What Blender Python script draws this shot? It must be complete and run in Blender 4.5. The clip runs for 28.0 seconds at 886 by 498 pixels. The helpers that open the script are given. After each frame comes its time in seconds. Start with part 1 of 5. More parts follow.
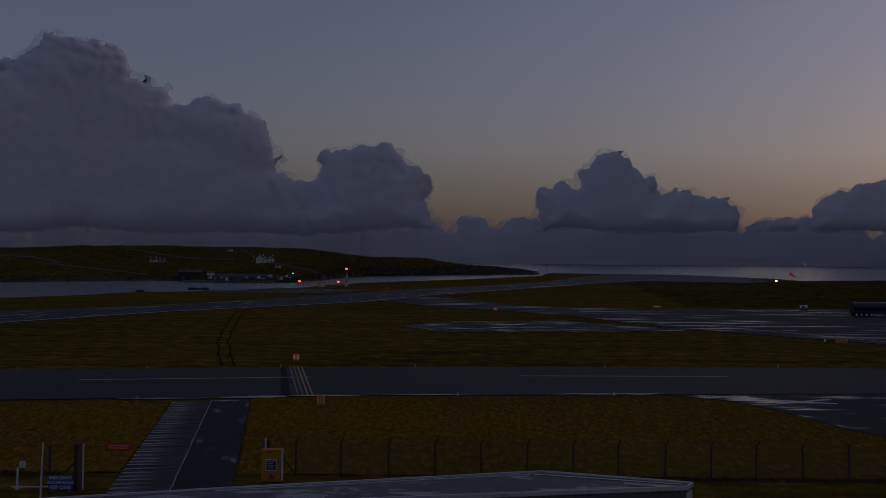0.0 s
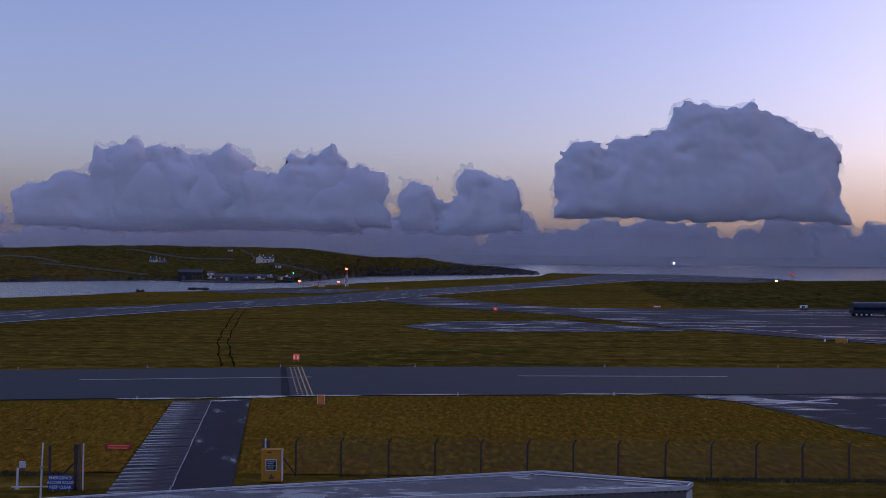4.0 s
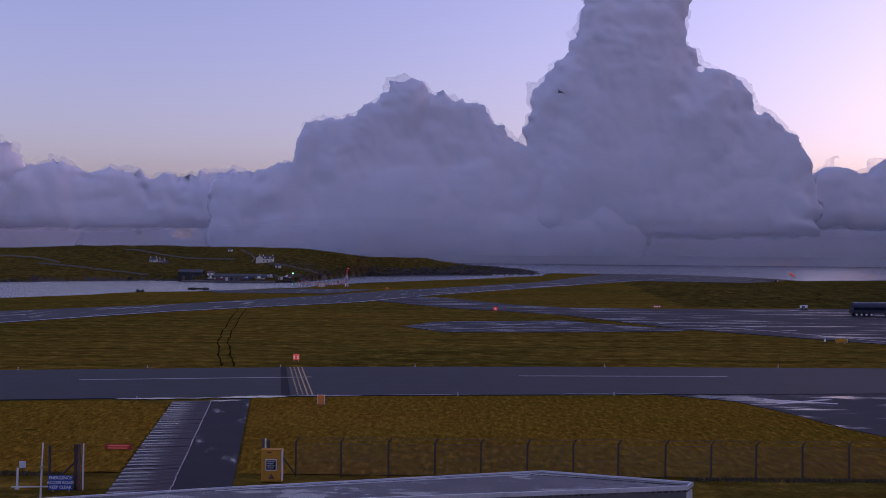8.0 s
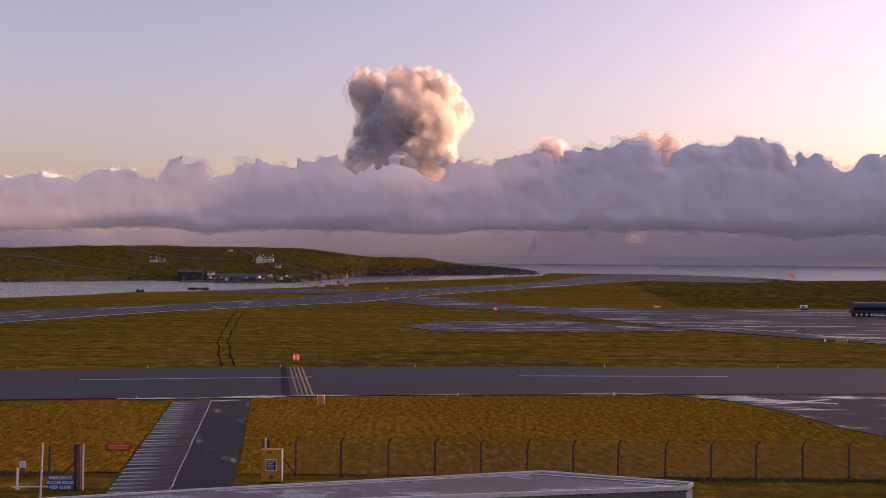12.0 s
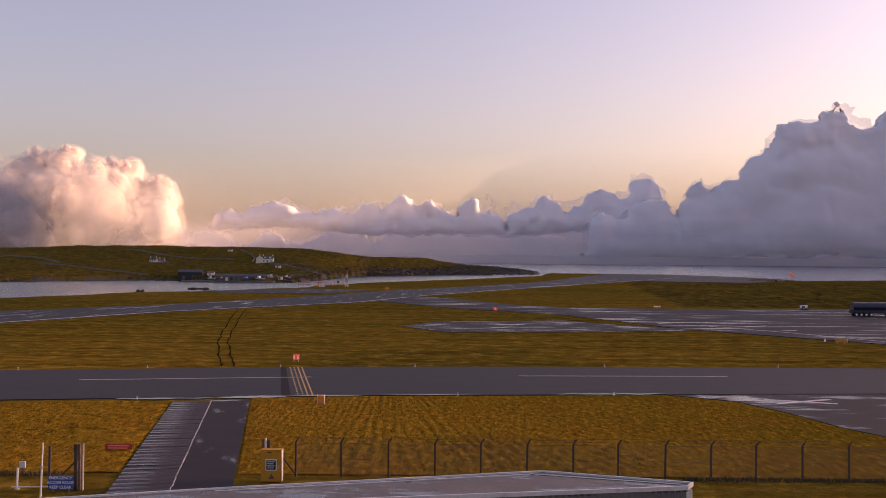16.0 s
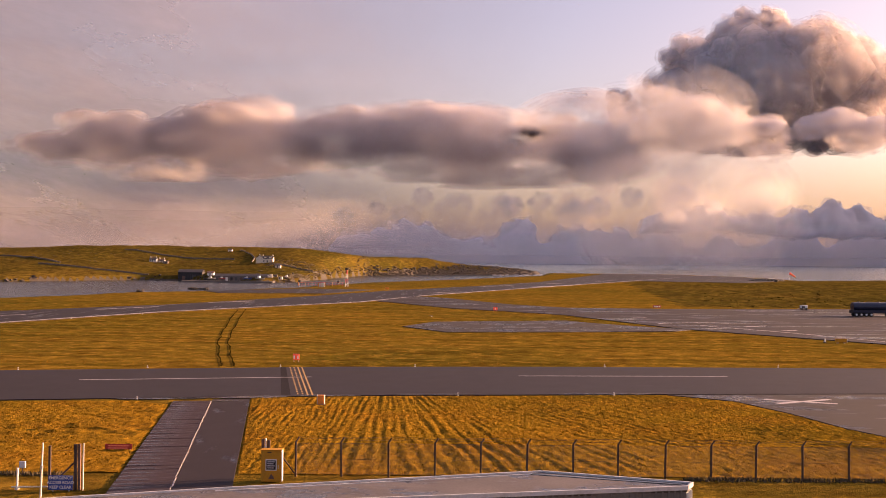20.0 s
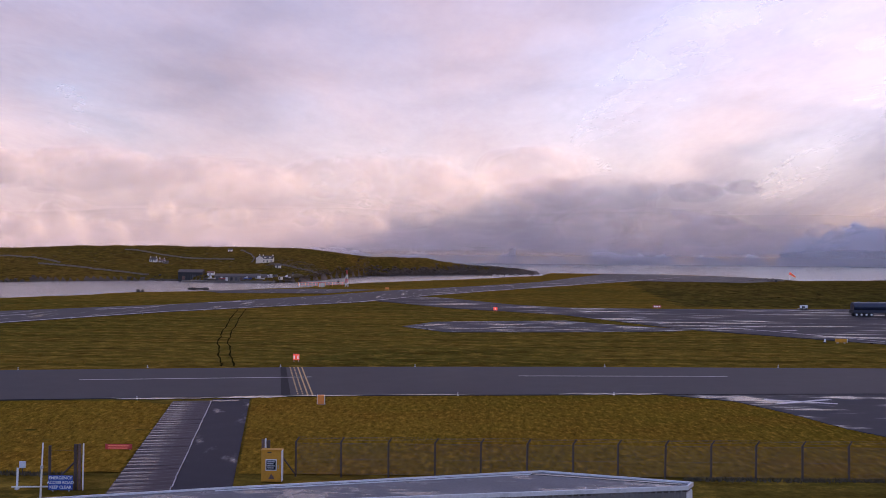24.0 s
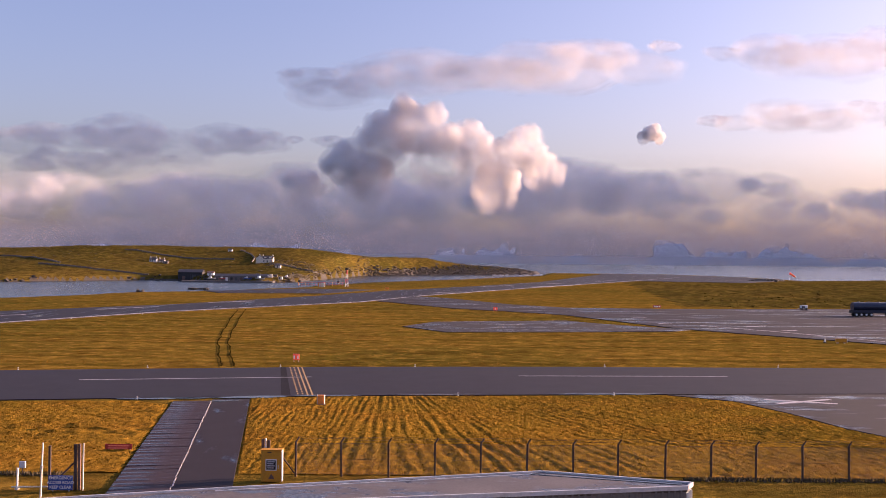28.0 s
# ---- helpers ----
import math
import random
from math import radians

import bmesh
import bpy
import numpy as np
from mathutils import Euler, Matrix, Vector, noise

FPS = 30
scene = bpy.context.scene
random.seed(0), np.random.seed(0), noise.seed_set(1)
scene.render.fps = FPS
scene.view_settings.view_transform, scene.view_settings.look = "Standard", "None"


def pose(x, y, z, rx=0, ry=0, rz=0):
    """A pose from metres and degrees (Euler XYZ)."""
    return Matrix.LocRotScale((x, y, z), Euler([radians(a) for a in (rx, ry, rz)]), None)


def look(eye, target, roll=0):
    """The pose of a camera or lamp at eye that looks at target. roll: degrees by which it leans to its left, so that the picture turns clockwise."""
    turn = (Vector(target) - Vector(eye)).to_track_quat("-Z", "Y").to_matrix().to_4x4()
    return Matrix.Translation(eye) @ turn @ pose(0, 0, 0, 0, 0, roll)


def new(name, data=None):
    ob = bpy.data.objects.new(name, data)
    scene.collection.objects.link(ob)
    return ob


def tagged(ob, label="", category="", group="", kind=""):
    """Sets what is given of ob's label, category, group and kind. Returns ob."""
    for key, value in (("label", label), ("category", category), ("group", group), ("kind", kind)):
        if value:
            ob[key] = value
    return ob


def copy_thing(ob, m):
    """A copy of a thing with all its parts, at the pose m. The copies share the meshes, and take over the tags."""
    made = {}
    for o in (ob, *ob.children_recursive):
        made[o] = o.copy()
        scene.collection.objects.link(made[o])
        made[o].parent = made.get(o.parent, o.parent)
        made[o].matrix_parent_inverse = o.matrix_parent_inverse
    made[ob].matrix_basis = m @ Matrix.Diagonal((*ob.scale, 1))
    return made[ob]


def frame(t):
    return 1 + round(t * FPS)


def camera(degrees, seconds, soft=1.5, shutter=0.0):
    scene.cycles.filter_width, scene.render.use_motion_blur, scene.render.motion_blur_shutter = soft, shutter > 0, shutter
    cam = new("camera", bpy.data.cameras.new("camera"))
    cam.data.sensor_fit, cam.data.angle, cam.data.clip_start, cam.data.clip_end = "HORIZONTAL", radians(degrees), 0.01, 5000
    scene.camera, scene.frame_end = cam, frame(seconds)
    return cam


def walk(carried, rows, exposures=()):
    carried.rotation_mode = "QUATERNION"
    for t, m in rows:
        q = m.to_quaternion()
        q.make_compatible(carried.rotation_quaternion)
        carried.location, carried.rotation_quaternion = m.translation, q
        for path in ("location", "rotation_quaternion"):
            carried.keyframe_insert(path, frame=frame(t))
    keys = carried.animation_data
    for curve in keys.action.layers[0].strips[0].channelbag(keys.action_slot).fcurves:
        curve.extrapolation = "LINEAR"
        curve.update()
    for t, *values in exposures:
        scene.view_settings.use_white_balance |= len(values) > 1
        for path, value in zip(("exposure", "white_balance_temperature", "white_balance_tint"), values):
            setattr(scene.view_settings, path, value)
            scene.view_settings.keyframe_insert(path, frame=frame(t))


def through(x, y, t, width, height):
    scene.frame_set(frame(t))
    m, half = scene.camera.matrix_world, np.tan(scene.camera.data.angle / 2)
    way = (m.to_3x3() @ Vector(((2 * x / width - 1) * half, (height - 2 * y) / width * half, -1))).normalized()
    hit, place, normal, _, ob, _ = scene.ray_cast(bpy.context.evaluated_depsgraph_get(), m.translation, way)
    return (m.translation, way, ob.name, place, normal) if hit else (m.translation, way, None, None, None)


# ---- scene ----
cam = camera(47.07, 28.0, soft=0.9)
EYE = Vector((0, 0, 14.5))
VIEW = pose(0, 0, 14.5, 90.51, 0, 0) @ pose(0, 0, 0, 0, 0, 0.5)
walk(cam, [(0, VIEW), (28, VIEW)], exposures=[
    (0.0, -0.65, 6500, 26), (1.0, -0.05, 6300, 24), (2.0, 0.8, 6000, 24), (3.0, 1.1, 5700, 28), (6.0, 1.25, 5700, 46),
    (8.0, 1.35, 6100, 50), (9.5, 1.5, 6600, 48), (11.0, 1.55, 7900, 44), (15.0, 1.6, 7800, 36), (17.0, 1.45, 8000, 36), (18.0, 1.5, 8200, 40), (20.0, 1.55, 7900, 36),
    (20.7, 2.0, 8300, 38), (21.2, 2.08, 8300, 38), (22.5, 2.25, 6700, 32), (24.0, 2.3, 6000, 30), (25.2, 2.15, 6000, 30), (26.0, 1.5, 6200, 30), (27.0, 1.45, 6050, 32), (28.0, 1.45, 6050, 33)])

# ---- light: a clear winter sky and one low sun from the east ----
SUN_EL, SUN_AZ = 10.5, 72.0
world = bpy.data.worlds.new("sky")
scene.world = world
world.use_nodes = True
wn = world.node_tree.nodes
sky = wn.new("ShaderNodeTexSky")
sky.sky_type, sky.sun_disc = "NISHITA", False
sky.sun_elevation, sky.sun_rotation = radians(SUN_EL), radians(SUN_AZ)
sky.air_density, sky.dust_density, sky.ozone_density = 1.0, 3.2, 2.2
tint = wn.new("ShaderNodeMix")
tint.data_type, tint.blend_type = "RGBA", "MULTIPLY"
tint.inputs[0].default_value, tint.inputs[7].default_value = 1.0, (1.0, 0.86, 0.88, 1)
world.node_tree.links.new(sky.outputs[0], tint.inputs[6])
world.node_tree.links.new(tint.outputs[2], wn["Background"].inputs[0])
wn["Background"].inputs[1].default_value = 0.11
scene.cycles.transparent_max_bounces = 64
scene.cycles.max_bounces, scene.cycles.diffuse_bounces = 14, 8
SUN_WAY = Vector((math.sin(radians(SUN_AZ)) * math.cos(radians(SUN_EL)), math.cos(radians(SUN_AZ)) * math.cos(radians(SUN_EL)), math.sin(radians(SUN_EL))))
sun = new("sun", bpy.data.lights.new("sun", "SUN"))
sun.data.energy, sun.data.angle, sun.data.color = 5.0, radians(0.6), (1.0, 0.69, 0.40)
sun.matrix_world = look(SUN_WAY * 100, (0, 0, 0))


# ---- materials ----
def nodes_of(name):
    m = bpy.data.materials.new(name)
    m.use_nodes = True
    nt = m.node_tree
    return m, nt.nodes, nt.links, nt.nodes["Principled BSDF"]


def mapped(nodes, links, scale=(1, 1, 1), turn=0.0, space="Object"):
    tc, mp = nodes.new("ShaderNodeTexCoord"), nodes.new("ShaderNodeMapping")
    mp.inputs["Scale"].default_value = scale
    mp.inputs["Rotation"].default_value = (0, 0, radians(turn))
    links.new(tc.outputs[space], mp.inputs["Vector"])
    return mp.outputs[0]


def noise_of(nodes, links, vec, scale, detail=4.0, rough=0.55):
    n = nodes.new("ShaderNodeTexNoise")
    n.inputs["Scale"].default_value, n.inputs["Detail"].default_value, n.inputs["Roughness"].default_value = scale, detail, rough
    links.new(vec, n.inputs["Vector"])
    return n.outputs["Fac"]


def ramp(nodes, links, fac, stops):
    r = nodes.new("ShaderNodeValToRGB")
    e = r.color_ramp.elements
    while len(e) < len(stops):
        e.new(0.5)
    for el, (p, c) in zip(e, stops):
        el.position, el.color = p, (*c, 1) if len(c) == 3 else (c[0], c[0], c[0], 1)
    links.new(fac, r.inputs[0])
    return r.outputs[0]


def mix(nodes, links, fac, a, b, mode="MIX"):
    m = nodes.new("ShaderNodeMix")
    m.data_type, m.blend_type = "RGBA", mode
    for sock, v in ((m.inputs[0], fac), (m.inputs[6], a), (m.inputs[7], b)):
        if isinstance(v, (int, float)):
            sock.default_value = v
        elif isinstance(v, tuple):
            sock.default_value = (*v, 1)
        else:
            links.new(v, sock)
    return m.outputs[2]


def bump(nodes, links, height, strength, distance, bsdf):
    b = nodes.new("ShaderNodeBump")
    b.inputs["Strength"].default_value, b.inputs["Distance"].default_value = strength, distance
    links.new(height, b.inputs["Height"])
    links.new(b.outputs[0], bsdf.inputs["Normal"])


def surface(name, color, rough=0.6, metal=0.0, vary=0.25, scale=3.0, dirt=(0.08, 0.07, 0.06), grime=0.25, relief=0.15, emit=0.0):
    """Paint, wood or metal with grain at one scale and grime at another."""
    m, n, l, b = nodes_of(name)
    v = mapped(n, l)
    fine, wide = noise_of(n, l, v, scale * 6), noise_of(n, l, v, scale)
    c0 = tuple(x * (1 - vary) for x in color)
    c1 = tuple(min(1, x * (1 + vary * 0.6)) for x in color)
    base = ramp(n, l, fine, [(0.3, c0), (0.7, c1)])
    mask = ramp(n, l, wide, [(0.5, (0.0,)), (0.8, (grime,))])
    col = mix(n, l, mask, base, dirt)
    l.new(col, b.inputs["Base Color"])
    b.inputs["Roughness"].default_value, b.inputs["Metallic"].default_value = rough, metal
    bump(n, l, fine, relief, 0.02, b)
    if emit:
        b.inputs["Emission Color"].default_value, b.inputs["Emission Strength"].default_value = (*color, 1), emit
    return m


def glow(name, color, strength):
    m, n, l, b = nodes_of(name)
    b.inputs["Base Color"].default_value = (*color, 1)
    b.inputs["Emission Color"].default_value, b.inputs["Emission Strength"].default_value = (*color, 1), strength
    b.inputs["Roughness"].default_value = 0.3
    return m


def grass_material(name, dry, green, brown, stripe_turn=8.0, stripe=0.3, grain=(1.3, 0.3, 1)):
    """Dry and green grass in patches, with clumps, faint mowing bands and fine blades."""
    m, n, l, b = nodes_of(name)
    v = mapped(n, l)
    big, mid, fine = noise_of(n, l, v, 0.012, 5), noise_of(n, l, v, 0.10, 6, 0.65), noise_of(n, l, v, 3.5, 5, 0.7)
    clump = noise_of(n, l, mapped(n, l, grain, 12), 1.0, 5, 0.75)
    rows = noise_of(n, l, mapped(n, l, (0.05, 0.5, 1), stripe_turn), 0.35, 6, 0.7)
    c = mix(n, l, ramp(n, l, big, [(0.35, (0.0,)), (0.65, (1.0,))]), dry, green)
    c = mix(n, l, ramp(n, l, mid, [(0.44, (0.0,)), (0.72, (0.8,))]), c, brown)
    c = mix(n, l, ramp(n, l, rows, [(0.38, (stripe * 2,)), (0.52, (0.0,))]), c, tuple(x * 0.5 for x in green))
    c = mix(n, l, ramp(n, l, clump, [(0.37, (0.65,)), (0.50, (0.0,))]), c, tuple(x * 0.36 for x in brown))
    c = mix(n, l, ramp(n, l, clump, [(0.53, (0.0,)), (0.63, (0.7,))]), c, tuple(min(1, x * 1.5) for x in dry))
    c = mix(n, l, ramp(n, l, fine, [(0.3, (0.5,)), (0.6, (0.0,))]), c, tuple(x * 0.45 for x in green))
    l.new(c, b.inputs["Base Color"])
    b.inputs["Roughness"].default_value = 0.95
    b.inputs["Specular IOR Level"].default_value = 0.0
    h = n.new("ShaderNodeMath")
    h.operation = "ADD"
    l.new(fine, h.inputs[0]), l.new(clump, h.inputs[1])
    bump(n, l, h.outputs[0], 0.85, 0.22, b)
    return m


def asphalt_material(name, tone, wet=0.5, streak=(0.25, 1.2, 1), turn=0.0, wet_scale=0.22, wear=0.5, dry=0.75, shine=0.3):
    """Worn tarmac; shallow standing water lies in the low streaks and shines."""
    m, n, l, b = nodes_of(name)
    v, s = mapped(n, l), mapped(n, l, streak, turn)
    fine, mid, low = noise_of(n, l, v, 9, 4, 0.7), noise_of(n, l, v, 0.35, 5), noise_of(n, l, s, wet_scale, 5, 0.6)
    base = mix(n, l, ramp(n, l, mid, [(0.35, (0.0,)), (0.7, (wear,))]), tone, tuple(x * 1.6 for x in tone))
    base = mix(n, l, ramp(n, l, fine, [(0.35, (0.5,)), (0.65, (0.0,))]), base, tuple(x * 0.55 for x in tone))
    damp = ramp(n, l, low, [(0.60 - 0.3 * wet, (0.0,)), (0.69 - 0.3 * wet, (1.0,))])
    col = mix(n, l, damp, base, tuple(x * 0.5 for x in tone))
    l.new(col, b.inputs["Base Color"])
    r = n.new("ShaderNodeMapRange")
    r.inputs["To Min"].default_value, r.inputs["To Max"].default_value = dry, 0.16
    b.inputs["Specular IOR Level"].default_value = shine
    l.new(damp, r.inputs["Value"]), l.new(r.outputs[0], b.inputs["Roughness"])
    bump(n, l, fine, 0.25, 0.01, b)
    return m


def water_material(name, deep, scale, rough, strength):
    m, n, l, b = nodes_of(name)
    v = mapped(n, l, (1, 0.35, 1))
    w1, w2 = noise_of(n, l, v, scale, 5, 0.6), noise_of(n, l, v, scale * 0.08, 3)
    col = ramp(n, l, w2, [(0.3, deep), (0.7, tuple(x * 1.5 for x in deep))])
    l.new(col, b.inputs["Base Color"])
    b.inputs["Roughness"].default_value, b.inputs["IOR"].default_value = rough, 1.33
    bump(n, l, w1, strength, 1.0, b)
    return m


def cloud_material(name, white, body=1.0, size=0.012, gap=0.42, soft=0.25, flat=(1, 1, 1), through=0.5, rim=None):
    """Droplets scatter light alike to all sides; a thin skin of them lets the sky through where the noise is low."""
    m, n, l, b = nodes_of(name)
    n.remove(b)
    v = mapped(n, l, flat)
    big = noise_of(n, l, v, size * 0.3, 4, 0.6)
    col = ramp(n, l, big, [(0.3, tuple(x * 0.9 for x in white)), (0.7, white)])
    d, t, mx = n.new("ShaderNodeBsdfDiffuse"), n.new("ShaderNodeBsdfTranslucent"), n.new("ShaderNodeMixShader")
    l.new(col, d.inputs[0]), l.new(col, t.inputs[0])
    mx.inputs[0].default_value = through if body < 1 else 0.2
    l.new(d.outputs[0], mx.inputs[1]), l.new(t.outputs[0], mx.inputs[2])
    out = mx.outputs[0]
    if body < 1:
        clear, m2 = n.new("ShaderNodeBsdfTransparent"), n.new("ShaderNodeMixShader")
        wisp = noise_of(n, l, v, size, 6, 0.62)
        dense = ramp(n, l, wisp, [(gap, (0.0,)), (gap + soft, (body,))])
        if rim:
            tc, sep, fall, times = n.new("ShaderNodeTexCoord"), n.new("ShaderNodeSeparateXYZ"), n.new("ShaderNodeMapRange"), n.new("ShaderNodeMath")
            fall.inputs["From Min"].default_value, fall.inputs["From Max"].default_value, times.operation = rim[0], rim[1], "MULTIPLY"
            l.new(tc.outputs["Object"], sep.inputs[0]), l.new(sep.outputs[0], fall.inputs["Value"])
            l.new(fall.outputs[0], times.inputs[0]), l.new(dense, times.inputs[1])
            dense = times.outputs[0]
        l.new(dense, m2.inputs[0])
        l.new(clear.outputs[0], m2.inputs[1]), l.new(out, m2.inputs[2])
        out = m2.outputs[0]
    l.new(out, n["Material Output"].inputs[0])
    return m


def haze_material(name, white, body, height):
    """A see-through sheet painted as haze: most opaque at the water, clearing upwards."""
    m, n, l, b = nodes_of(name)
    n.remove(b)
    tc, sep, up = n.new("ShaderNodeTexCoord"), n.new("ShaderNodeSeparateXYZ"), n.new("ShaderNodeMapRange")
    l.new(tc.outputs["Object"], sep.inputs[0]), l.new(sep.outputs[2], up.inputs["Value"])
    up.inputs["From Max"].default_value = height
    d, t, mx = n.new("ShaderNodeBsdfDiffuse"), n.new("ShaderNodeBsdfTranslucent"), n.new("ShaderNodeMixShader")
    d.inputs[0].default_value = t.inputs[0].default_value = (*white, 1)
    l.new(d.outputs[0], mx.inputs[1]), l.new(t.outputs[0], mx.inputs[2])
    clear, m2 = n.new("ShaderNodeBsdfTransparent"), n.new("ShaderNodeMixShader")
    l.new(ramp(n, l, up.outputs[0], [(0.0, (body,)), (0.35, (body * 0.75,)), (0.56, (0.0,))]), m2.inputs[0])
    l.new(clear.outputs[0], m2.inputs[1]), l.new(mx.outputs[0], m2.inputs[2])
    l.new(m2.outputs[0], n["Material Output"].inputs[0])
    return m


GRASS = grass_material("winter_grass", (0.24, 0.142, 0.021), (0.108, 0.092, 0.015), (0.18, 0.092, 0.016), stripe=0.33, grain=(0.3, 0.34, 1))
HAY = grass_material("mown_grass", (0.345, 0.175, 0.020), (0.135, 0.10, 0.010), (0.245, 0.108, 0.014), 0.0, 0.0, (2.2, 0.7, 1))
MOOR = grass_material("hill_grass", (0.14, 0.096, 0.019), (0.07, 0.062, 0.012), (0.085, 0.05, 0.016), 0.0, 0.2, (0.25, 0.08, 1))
ROCK = surface("shore_rock", (0.06, 0.049, 0.040), 0.85, vary=0.5, scale=0.4, relief=0.6)
STRIP = asphalt_material("strip_tarmac", (0.030, 0.024, 0.027), -0.3, (0.12, 1.6, 1), 6, 0.25, dry=0.66, shine=0.2)
RUNWAY = asphalt_material("runway_tarmac", (0.026, 0.021, 0.024), 0.08, (2.4, 0.2, 1), 30, 0.2, dry=0.66, shine=0.2)
APRON = asphalt_material("apron_tarmac", (0.033, 0.027, 0.031), 0.25, (0.12, 0.55, 1), -6, 0.3, dry=0.8, shine=0.2)
WET_APRON = asphalt_material("flooded_tarmac", (0.032, 0.027, 0.031), 0.28, (0.3, 0.8, 1), -8, 0.4, dry=0.85, shine=0.3)
ROAD = asphalt_material("road_tarmac", (0.03, 0.023, 0.028), 0.17, (1.1, 0.3, 1), 0, 0.3, dry=0.8, shine=0.2)
CONCRETE = asphalt_material("slab_concrete", (0.05, 0.031, 0.034), 0.40, (0.3, 3.0, 1), 8, 0.7, dry=0.72, shine=0.26)
YELLOW_PAINT = surface("worn_yellow_paint", (0.55, 0.33, 0.10), 0.6, vary=0.3, scale=1.5, grime=0.5)
WHITE_PAINT = surface("worn_white_paint", (0.52, 0.47, 0.47), 0.5, vary=0.25, scale=0.8, grime=0.5, dirt=(0.12, 0.11, 0.11))
SEA = water_material("sea_water", (0.012, 0.022, 0.035), 0.25, 0.22, 0.5)
FOAM = surface("surf_foam", (0.75, 0.75, 0.78), 0.7, vary=0.3, scale=0.3)
GREY_CLOUD = cloud_material("rain_cloud", (0.92, 0.91, 0.95), 1.0)
GREY_SKIN = cloud_material("rain_cloud_skin", (0.92, 0.91, 0.95), 0.42, 0.014, 0.22, 0.36, through=0.2)
WHITE_CLOUD = cloud_material("fair_cloud", (0.84, 0.79, 0.79), 1.0)
WHITE_SKIN = cloud_material("fair_cloud_skin", (0.84, 0.79, 0.79), 0.38, 0.008, 0.18, 0.3)
WHITE_WISP = cloud_material("fair_cloud_wisp", (0.84, 0.79, 0.79), 0.30, 0.016)
STREAK_CLOUD = cloud_material("stratus_streak", (0.88, 0.85, 0.87), 0.30, 0.006, 0.40, 0.3, (0.5, 1, 1.4))
PUFF_CLOUD = cloud_material("cumulus_puff", (0.97, 0.95, 0.95), 0.24, 0.006, 0.34, 0.3)
VEIL_CLOUD = cloud_material("soft_stratus", (0.99, 0.98, 0.99), 0.075, 0.0032, 0.25, 0.4, (0.6, 1, 1.2))
DECK_CLOUD = cloud_material("stratus_cloud", (0.66, 0.635, 0.66), 0.74, 0.0026, 0.08, 0.7, (0.8, 0.30, 1), rim=(4300, 3300))
AIR_HAZE_SHEET = haze_material("painted_air_haze", (0.88, 0.88, 0.92), 0.28, 760.0)
SEA_HAZE_SHEET = haze_material("painted_horizon_haze", (0.80, 0.78, 0.83), 0.30, 330.0)


# ---- building blocks ----
def part(name, bm, material, parent=None, label="", smooth=False):
    me = bpy.data.meshes.new(name)
    bm.to_mesh(me)
    bm.free()
    me.materials.append(material)
    if smooth:
        me.polygons.foreach_set("use_smooth", [True] * len(me.polygons))
    ob = new(name, me)
    ob.parent = parent
    if label:
        ob["label"] = label
    return ob


def array_mesh(name, verts, faces, material, parent=None, smooth=True):
    me = bpy.data.meshes.new(name)
    me.from_pydata(verts, [], faces)
    me.materials.append(material)
    if smooth:
        me.polygons.foreach_set("use_smooth", [True] * len(me.polygons))
    ob = new(name, me)
    ob.parent = parent
    return ob


def box(bm, x0, x1, y0, y1, z0, z1, bevel=0.0, m=None):
    made = bmesh.ops.create_cube(bm, size=1, matrix=Matrix.Translation(((x0 + x1) / 2, (y0 + y1) / 2, (z0 + z1) / 2)) @ Matrix.Diagonal((x1 - x0, y1 - y0, z1 - z0, 1)))
    vs = made["verts"]
    if bevel:
        es = list({e for v in vs for e in v.link_edges})
        vs = bmesh.ops.bevel(bm, geom=es, offset=bevel, segments=1, affect="EDGES", profile=0.5)["verts"]
    if m is not None:
        bmesh.ops.transform(bm, matrix=m, verts=vs)
    return bm


def boxed(*a, bevel=0.0):
    return box(bmesh.new(), *a, bevel=bevel)


def rod(bm, a, b, r0, r1=None, seg=8):
    a, b = Vector(a), Vector(b)
    m = Matrix.Translation((a + b) / 2) @ (b - a).to_track_quat("Z", "Y").to_matrix().to_4x4()
    bmesh.ops.create_cone(bm, cap_ends=True, segments=seg, radius1=r0, radius2=r0 if r1 is None else r1, depth=(b - a).length, matrix=m)
    return bm


def rodded(a, b, r0, r1=None, seg=8):
    return rod(bmesh.new(), a, b, r0, r1, seg)


def prism(outline, z0, z1):
    """An upright slab on a plan outline."""
    bm = bmesh.new()
    low = [bm.verts.new((x, y, z0)) for x, y in outline]
    top = [bm.verts.new((x, y, z1)) for x, y in outline]
    n = len(outline)
    bm.faces.new(top)
    for i in range(n):
        bm.faces.new((low[i], low[(i + 1) % n], top[(i + 1) % n], top[i]))
    bmesh.ops.recalc_face_normals(bm, faces=bm.faces)
    return bm


def thing(name, x, y, z, label, category, turn=0.0, group=""):
    e = new(name)
    e.matrix_world = pose(x, y, z, 0, 0, turn)
    e.empty_display_size = 0.3
    return tagged(e, label, category, group)


